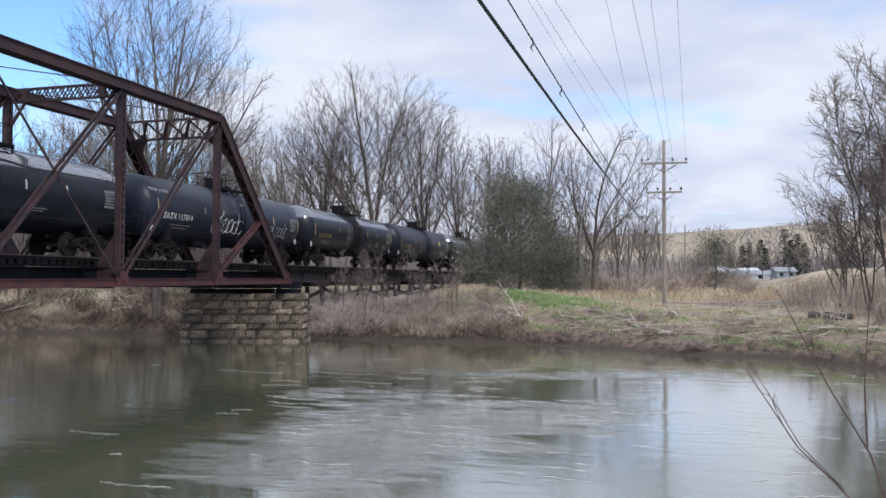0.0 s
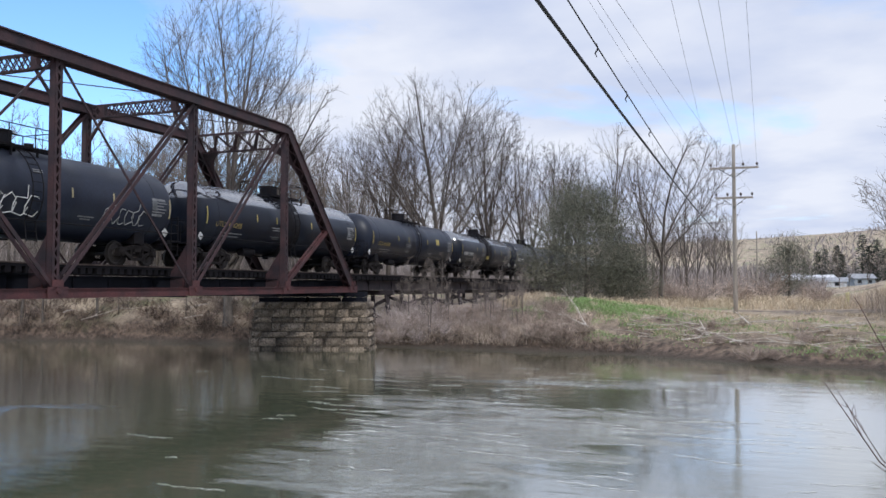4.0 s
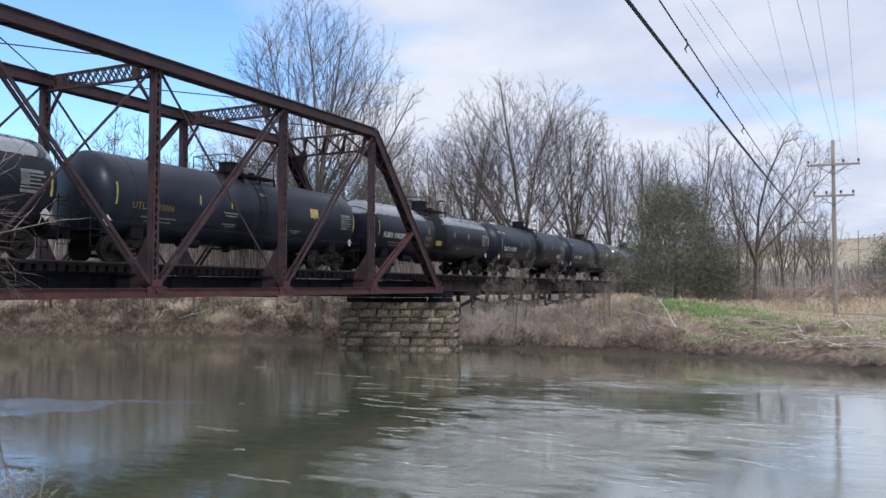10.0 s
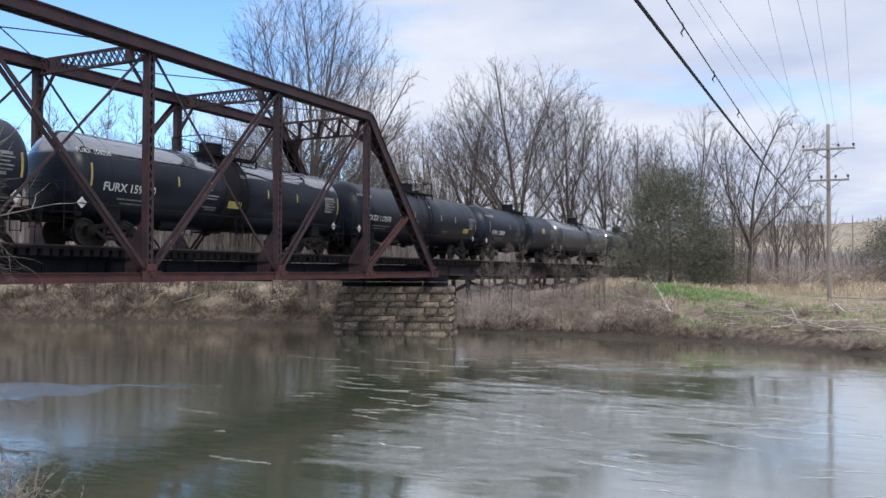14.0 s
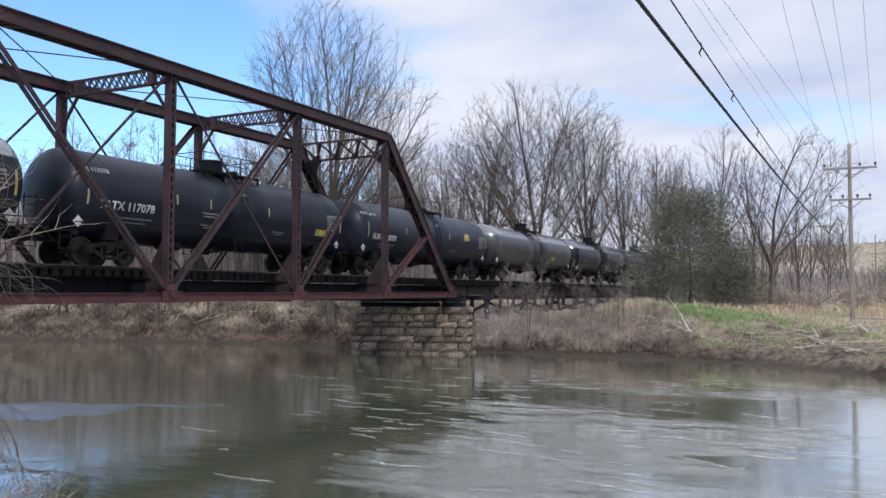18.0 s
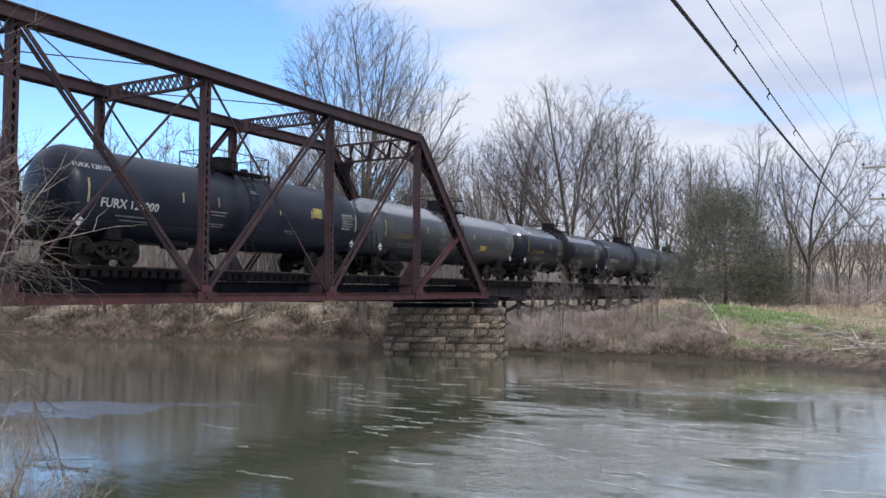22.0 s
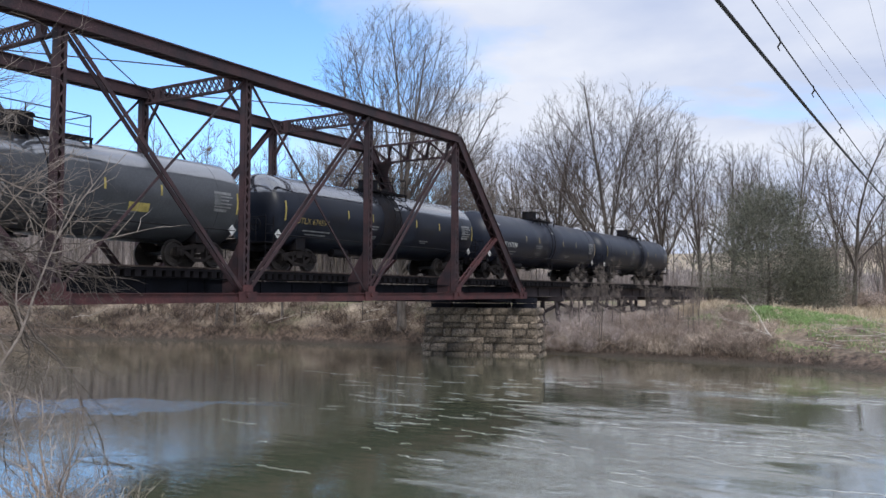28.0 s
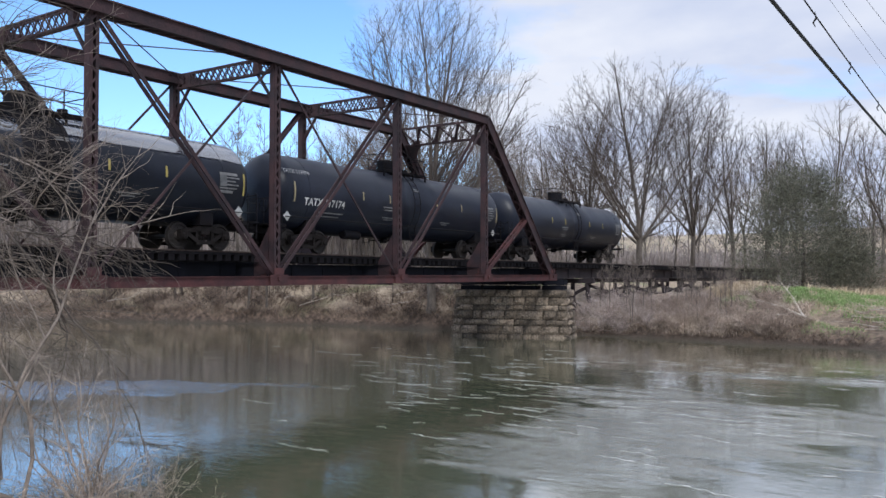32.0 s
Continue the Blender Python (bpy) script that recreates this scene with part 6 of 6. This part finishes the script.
FIR = material("dark_conifer", (0.030, 0.042, 0.026), 0.9, 0.0, 0.3, 0.8, 6, 0.0, (0.018, 0.026, 0.018), island=0.4)
FIRS = [conifer(71, 11.0), conifer(72, 13.0)]
for az, dist, k in ((-6.1, 248, 0.85), (-6.5, 252, 0.95), (-7.2, 246, 1.0), (-7.5, 250, 0.8), (-8.6, 255, 1.1), (-9.0, 248, 1.0), (-9.4, 252, 1.15), (-9.8, 246, 0.9), (-5.3, 256, 0.7), (-12.6, 228, 1.0), (-13.3, 232, 1.0)):
    x, y = polar(az, dist)
    t = thing("conifer", "dark green conifer among the far houses", "conifer", "conifers among the houses", at=on_ground(x, y, rt.uniform(0, 360), k))
    part("trunk", FIRS[int(dist) % 2][0], BARK, t)
    part("foliage", FIRS[int(dist) % 2][1], FIR, t)
for i in range(26):
    az = 1.5 - 22 * (i + rt.random()) / 26
    place(16.0, MID, az, rt.uniform(150, 210), rt.uniform(5, 9), "small bare tree on the far side of the meadow", "bare trees across the meadow")


# ---- small things on the banks ----
def marker():
    x, y = polar(-7.7, 66.0)
    z = height(x, y)
    m = thing("marker_post", "short pale yellow marker post in dry grass", "marker post", at=pose(x, y, z, 2, 3, 20))
    s = Shape()
    s.box((0, 0, 0.43), (0.26, 0.16, 1.2))
    part("shaft", s, PALE, m)
    s = Shape()
    s.add([(-0.13, -0.08, 1.03), (0.13, -0.08, 1.03), (0.13, 0.08, 1.03), (-0.13, 0.08, 1.03), (0, 0, 1.13)], [(0, 1, 4), (1, 2, 4), (2, 3, 4), (3, 0, 4)])
    part("cap", s, PALE, m)


PALE = material("pale_yellow_paint", (0.55, 0.50, 0.26), 0.7, 0.0, 0.15, 5, 30, 0.1)
DEADWOOD = material("bleached_wood", (0.62, 0.56, 0.49), 0.9, 0.0, 0.25, 4, 25, 0.3, (0.28, 0.235, 0.18))
CUT = material("sawn_end_grain", (0.30, 0.22, 0.14), 0.9, 0.0, 0.25, 6, 40, 0.3)
marker()


def log(x, y, turn, length, rad, label):
    t = thing("log", label, "log", "cut logs on the bank", at=pose(x, y, height(x, y) + rad * 0.7, 0, 0, turn))
    s = Shape()
    s.tube([(0, length * (i / 5 - 0.5), 0.015 * math.sin(i * 2.1)) for i in range(6)], [rad * (1 + 0.05 * math.sin(i * 1.7)) for i in range(6)], 14, False)
    part("bark", s, BARK, t, smooth=True)
    for e in (-1, 1):
        s = Shape()
        k = 14
        s.v = [(0, e * (length / 2 + 0.003), 0)] + [(rad * 0.99 * math.cos(2 * math.pi * i / k), e * length / 2, rad * 0.99 * math.sin(2 * math.pi * i / k)) for i in range(k)]
        s.f = [(0, 1 + i, 1 + (i + 1) % k) if e < 0 else (0, 1 + (i + 1) % k, 1 + i) for i in range(k)]
        part("sawn_end", s, CUT, t)


log(8.8, 46.6, 53, 1.2, 0.21, "sawn log with a pale cut end in brush")
log(9.7, 46.0, 60, 1.1, 0.19, "sawn log half buried in brush")


def stick(x, y, turn, length, rad, tilt, forks, seed, lift=0.08, label="bleached fallen branch lying on the bank"):
    r = random.Random(seed)
    s = Shape()
    pts = [Vector((0, 0, 0))]
    d = Vector((1, 0, 0))
    for i in range(6):
        d = (d + Vector((0, r.gauss(0, 0.10), r.gauss(0, 0.06)))).normalized()
        pts.append(pts[-1] + d * length / 6)
    s.tube(pts, [rad * (1 - i / 8) for i in range(7)], 6)
    for k in range(forks):
        p = pts[r.randrange(2, 5)]
        q = p + Vector((r.uniform(.3, .8), r.choice((-1, 1)) * r.uniform(.2, .6), r.uniform(-.05, .3))) * length * 0.35
        s.tube([p, p.lerp(q, .5) + Vector((0, 0, .03)), q], [rad * .5, rad * .4, rad * .15], 5)
    ob = part("fallen_branch", s, DEADWOOD)
    ob.matrix_basis = pose(x, y, height(x, y) + rad + lift, 0, -tilt, turn)
    return tagged(ob, label, "fallen branch", "fallen branches on the bank")


stick(-6.9, 46.9, 121, 4.4, 0.045, 22, 1, 3, 0.3, "long pale fallen branch leaning on the mound")
stick(-6.9, 47.0, 143, 3.8, 0.045, 12, 1, 4, 0.3)
stick(-7.9, 47.3, 178, 2.4, 0.05, 3, 0, 5, 0.3)
stick(1.4, 43.4, 128, 4.4, 0.06, 9, 2, 6, 0.2)
stick(1.1, 43.6, 135, 3.4, 0.05, 8, 1, 7, 0.2)
stick(1.7, 46.0, 115, 1.8, 0.05, 16, 1, 8)
stick(-0.6, 46.2, 100, 1.2, 0.06, 30, 1, 9)
for i in range(60):
    x = rt.uniform(-5, 11)
    stick(x, far_bank(x) + rt.uniform(1.0, 6.5), rt.uniform(-35, 35) + (180 if i % 2 else 0), rt.uniform(0.8, 3.4), rt.uniform(0.022, 0.05), rt.uniform(0, 10), rt.randrange(0, 3), 100 + i)
for i in range(12):
    x = rt.uniform(-60, -28)
    stick(x, far_bank(x) + rt.uniform(0.6, 4.0), rt.uniform(-60, 60), rt.uniform(1.2, 3.4), rt.uniform(0.03, 0.06), rt.uniform(0, 22), rt.randrange(0, 3), 140 + i, 0.08, "weathered driftwood branch on the eroded bank")


# ---- branches near the eye ----
PALEBARK = material("pale_twig_bark", (0.33, 0.28, 0.24), 0.85, 0.0, 0.25, 6, 60, 0.3, (0.17, 0.14, 0.115))
REDTWIG = material("red_brown_twig", (0.105, 0.055, 0.045), 0.7, 0.0, 0.2, 8, 60, 0.2, (0.07, 0.04, 0.035))


def ramble(s, r, a, d, length, rad, depth, spread=34, droop=0.0, n=5, kids=5, ratio=0.38):
    """A crooked shoot with side shoots, all in one shape."""
    pts, p, d = [Vector(a)], Vector(a), Vector(d).normalized()
    for _ in range(n):
        d = (d + Vector((r.gauss(0, .19), r.gauss(0, .19), r.gauss(0, .19) - droop))).normalized()
        p = p + d * (length / n)
        pts.append(p.copy())
    s.tube(pts, [rad * (1 - 0.8 * i / n) for i in range(n + 1)], 5 if rad > 0.006 else 3, False)
    if depth:
        for k in range(kids):
            f = 0.15 + 0.8 * (k + r.random()) / kids
            i = min(int(f * n), n - 1)
            q = pts[i].lerp(pts[i + 1], f * n - i)
            e = (pts[i + 1] - pts[i]).normalized()
            side = e.orthogonal()
            side.rotate(Matrix.Rotation(r.uniform(0, 6.28), 3, e))
            e.rotate(Matrix.Rotation(radians(spread * r.uniform(0.6, 1.4)), 3, side))
            ramble(s, r, q, e, length * ratio * r.uniform(0.75, 1.3), max(rad * 0.48, 0.0018), depth - 1, spread, droop * 0.6, max(3, n - 1), max(3, kids - 1), ratio)
    return pts


def near_tree():
    r = random.Random(77)
    x, y = -10.4, 3.4
    z = height(x, y)
    t = thing("overhanging_tree", "bare grey tree overhanging the water with tangled twigs", "tree")
    s = Shape()
    s.tube([(x, y, z - 0.4), (x + 0.1, y, z + 1.6), (x + 0.25, y + 0.1, z + 3.4), (x + 0.2, y + 0.2, z + 6.0)], [0.19, 0.15, 0.11, 0.04], 10)
    part("trunk", s, BARK, t, smooth=True)
    trunk = Vector((x + 0.2, y + 0.1, z + 2.7))
    # three drooping limbs over the water, then finer ones above
    for a, d, ln, rad, droop, depth, kids in (((0, 0, 0.45), (0.80, 0.42, -0.02), 3.5, 0.048, 0.075, 3, 8), ((0, 0, 0.15), (0.74, 0.52, 0.02), 3.7, 0.036, 0.075, 3, 8), ((0, 0, -0.2), (0.86, 0.40, -0.02), 3.1, 0.030, 0.06, 3, 8),
                                  ((0, 0, -0.7), (0.85, 0.35, -0.06), 2.9, 0.024, 0.04, 3, 7), ((0, 0, -0.1), (0.90, 0.28, 0.10), 3.0, 0.026, 0.05, 3, 7),
                                  ((0, 0, 1.6), (0.80, 0.45, 0.02), 3.3, 0.022, 0.01, 2, 6), ((0.1, 0, 2.3), (0.78, 0.50, -0.08), 3.2, 0.018, 0.01, 2, 6), ((0, 0, 1.0), (0.82, 0.42, 0.0), 2.9, 0.014, 0.02, 2, 5)):
        s = Shape()
        ramble(s, r, trunk + Vector(a), d, ln, rad * 0.75, depth, 36, droop, 9, kids + 2, 0.47)
        part("limb", s, BARK if rad > 0.03 else PALEBARK, t)
    # pale upright shoots
    for a, d, ln in (((-7.45, 4.30, 1.9), (0.02, 0.03, 1), 3.3), ((-7.75, 4.5, 1.9), (0.10, 0.05, 1), 2.8), ((-7.15, 4.35, 1.8), (-0.05, 0.12, 1), 2.4)):
        s = Shape()
        ramble(s, r, a, d, ln, 0.022, 2, 30, -0.01, 6, 5)
        part("shoot", s, PALEBARK, t)
    # a thin high limb reaching out overhead
    s = Shape()
    ramble(s, random.Random(78), trunk + Vector((0, 0, 3.1)), (0.93, 0.30, -0.12), 3.9, 0.014, 2, 30, 0.0, 8, 7, 0.26)
    part("limb", s, BARK, t)
    return t


def shrub(x, y, seed, tall, stems, mat, label, depth=3, thick=0.012, spread=0.6, kids=5):
    r = random.Random(seed)
    t = thing("shrub", label, "shrub", at=pose(x, y, height(x, y) - 0.05))
    for i in range(stems):
        s = Shape()
        q = r.uniform(0, 6.28)
        ramble(s, r, (r.uniform(-.18, .18), r.uniform(-.18, .18), 0), (math.cos(q) * spread * r.random(), math.sin(q) * spread * r.random(), 1), tall * r.uniform(0.6, 1.0), thick * r.uniform(0.6, 1.1), depth, 36, -0.005, 5, kids)
        part("stem", s, mat, t)
    return t


near_tree()
for k, (x, y, h, st) in enumerate(((-6.35, 4.75, 1.1, 20), (-6.0, 4.95, 0.9, 18), (-6.75, 4.85, 1.2, 20), (-6.15, 4.55, 0.75, 18), (-7.05, 5.05, 1.1, 16), (-6.55, 5.2, 1.0, 18), (-6.3, 5.1, 0.9, 18))):
    shrub(x, y, 130 + k, h, st, PALEBARK, "dense pale leafless shrub at the water's edge", 3, 0.008, 1.5)
shrub(-6.35, 4.45, 5, 1.55, 6, PALEBARK, "leafless pale shrub on the near bank", 3, 0.016, 0.5)
for k, (x, y, h) in enumerate(((-5.75, 4.5, 0.62), (-5.95, 4.15, 0.7), (-6.25, 4.75, 0.8), (-6.95, 4.9, 0.85), (-7.6, 5.0, 0.9))):
    shrub(x, y, 30 + k, h, 12, BRUSH, "low tangled dead shrub at the water's edge", 3, 0.006, 1.2)


def front_sapling(label, stems):
    t = thing("sapling", label, "sapling")
    for k, (pts, rad) in enumerate(stems):
        s = Shape()
        r = random.Random(90 + k)
        n = len(pts)
        pts = [(a, b, c + 0.15) for a, b, c in pts]
        s.tube(pts, [rad * 0.62 * (1 - 0.7 * i / (n - 1)) for i in range(n)], 6)
        for i in range(1, n - 1):
            a, b = Vector(pts[i]), Vector(pts[i + 1])
            ramble(s, r, a.lerp(b, 0.3), (b - a).normalized() + Vector((r.uniform(-.5, .5), r.uniform(-.3, .3), r.uniform(0, .4))), 0.16, rad * 0.3, 1, 28, 0, 3, 2)
        part("stem", s, REDTWIG, t)


front_sapling("slender red-brown saplings rising from the near bank", (
    (((1.25, 3.2, 1.6), (1.04, 3.72, 2.55), (0.77, 3.83, 2.85), (0.65, 3.98, 2.96), (0.46, 4.15, 3.27)), 0.010),
    (((0.80, 3.80, 2.83), (0.66, 3.97, 2.97), (0.485, 4.10, 3.28)), 0.006),
    (((1.25, 3.5, 1.6), (1.06, 4.02, 2.6), (1.0, 4.21, 2.9), (0.87, 4.38, 3.16), (0.65, 4.55, 3.65)), 0.011),
    (((0.99, 4.22, 2.93), (0.99, 4.26, 3.21), (1.05, 4.38, 3.68)), 0.008),
))
shrub(1.35, 3.3, 12, 1.5, 5, REDTWIG, "thin red-brown twigs on the near bank", 2, 0.007, 0.5, 4)


# ---- drifting streaks of painted glint on the river ----
# pale colour stands in for light glancing off the riffles
GLINT = material("pale_glint", (0.60, 0.60, 0.57), 0.45, 0.0, 0.15, 3, 30, 0.1, (0.45, 0.45, 0.42))
STREAKS = []


def foam_streak(x, y, seed, length):
    """A ragged pale ribbon on the water, standing for a ripple's glint."""
    r = random.Random(seed)
    s = Shape()
    n = 26
    ph, bend = r.uniform(0, 6.28), r.uniform(0.03, 0.14) * length
    for i in range(n + 1):
        f = i / n
        cx = (f - 0.5) * length
        cy = bend * math.sin(f * 4.0 + ph) + 0.035 * math.sin(f * length * 17 + ph)
        w = max(0.001, 0.022 * math.sin(math.pi * f) ** 0.5 * (0.35 + 2.0 * noise.noise((f * length * 6.0, seed * 0.37, 0.0))))
        s.v += [(cx, cy - w * r.uniform(0.6, 1.3), 0.008), (cx, cy, 0.013), (cx, cy + w * r.uniform(0.6, 1.6), 0.008)]
    s.f = [q for i in range(n) for q in ((3 * i, 3 * i + 3, 3 * i + 4, 3 * i + 1), (3 * i + 1, 3 * i + 4, 3 * i + 5, 3 * i + 2))]
    ob = part("foam_streak", s, GLINT)
    ob.location = (x, y, 0)
    tagged(ob, "thin pale streak standing for a ripple glint on the river", "foam", "foam streaks on the river")
    STREAKS.append((ob, x, y, r.uniform(-8, 8)))
    return ob


for i in range(210):
    a, b, w, d, k = SHALLOWS[(0, 2, 3, 4, 10)[i % 5]] if i % 4 else (rt.uniform(-14, 12), rt.uniform(18, 38), 6.0, 2.0, 0.5)
    x, y = rt.gauss(a + 1.5, w * 0.75), rt.gauss(b, d * 0.75)
    if far_bank(x) - 4 > y > near_bank(x) + 5:
        foam_streak(x, y, 200 + i, rt.uniform(0.25, 1.6))


# ---- what moves ----
def motions():
    times = [i * 0.5 for i in range(65)]
    for i, car in enumerate(CARS):
        length = GAPS[i + 1] - GAPS[i]
        mid = (GAPS[i] + GAPS[i + 1]) / 2
        rows = []
        for t in times:
            y = mid - SPEED * t
            h = length / 2 - 2.6
            xa, xb = track_x(y - h), track_x(y + h)
            turn = math.degrees(math.atan2(-(xb - xa), 2 * h))
            rows.append((t, TRACK @ pose((xa + xb) / 2, y, RAIL_Z, 0, 0, turn)))
        walk(car, rows)
    step = math.degrees(SPEED / WHEEL_R) * 0.1
    for ob in WHEELS:
        x, y, z = ob.location
        walk(ob, [(i * 0.1, pose(x, y, z, step * i)) for i in range(321)])

    # the glint streaks drift with the current
    for ob, x, y, turn in STREAKS:
        v = 0.10 + 0.2 * min(max((y - 14) / 16, 0), 1)
        walk(ob, [(t, pose(x - v * t, y + 0.012 * t, 0.0, 0, 0, turn)) for t in (0, 8, 16, 24, 32)])


motions()
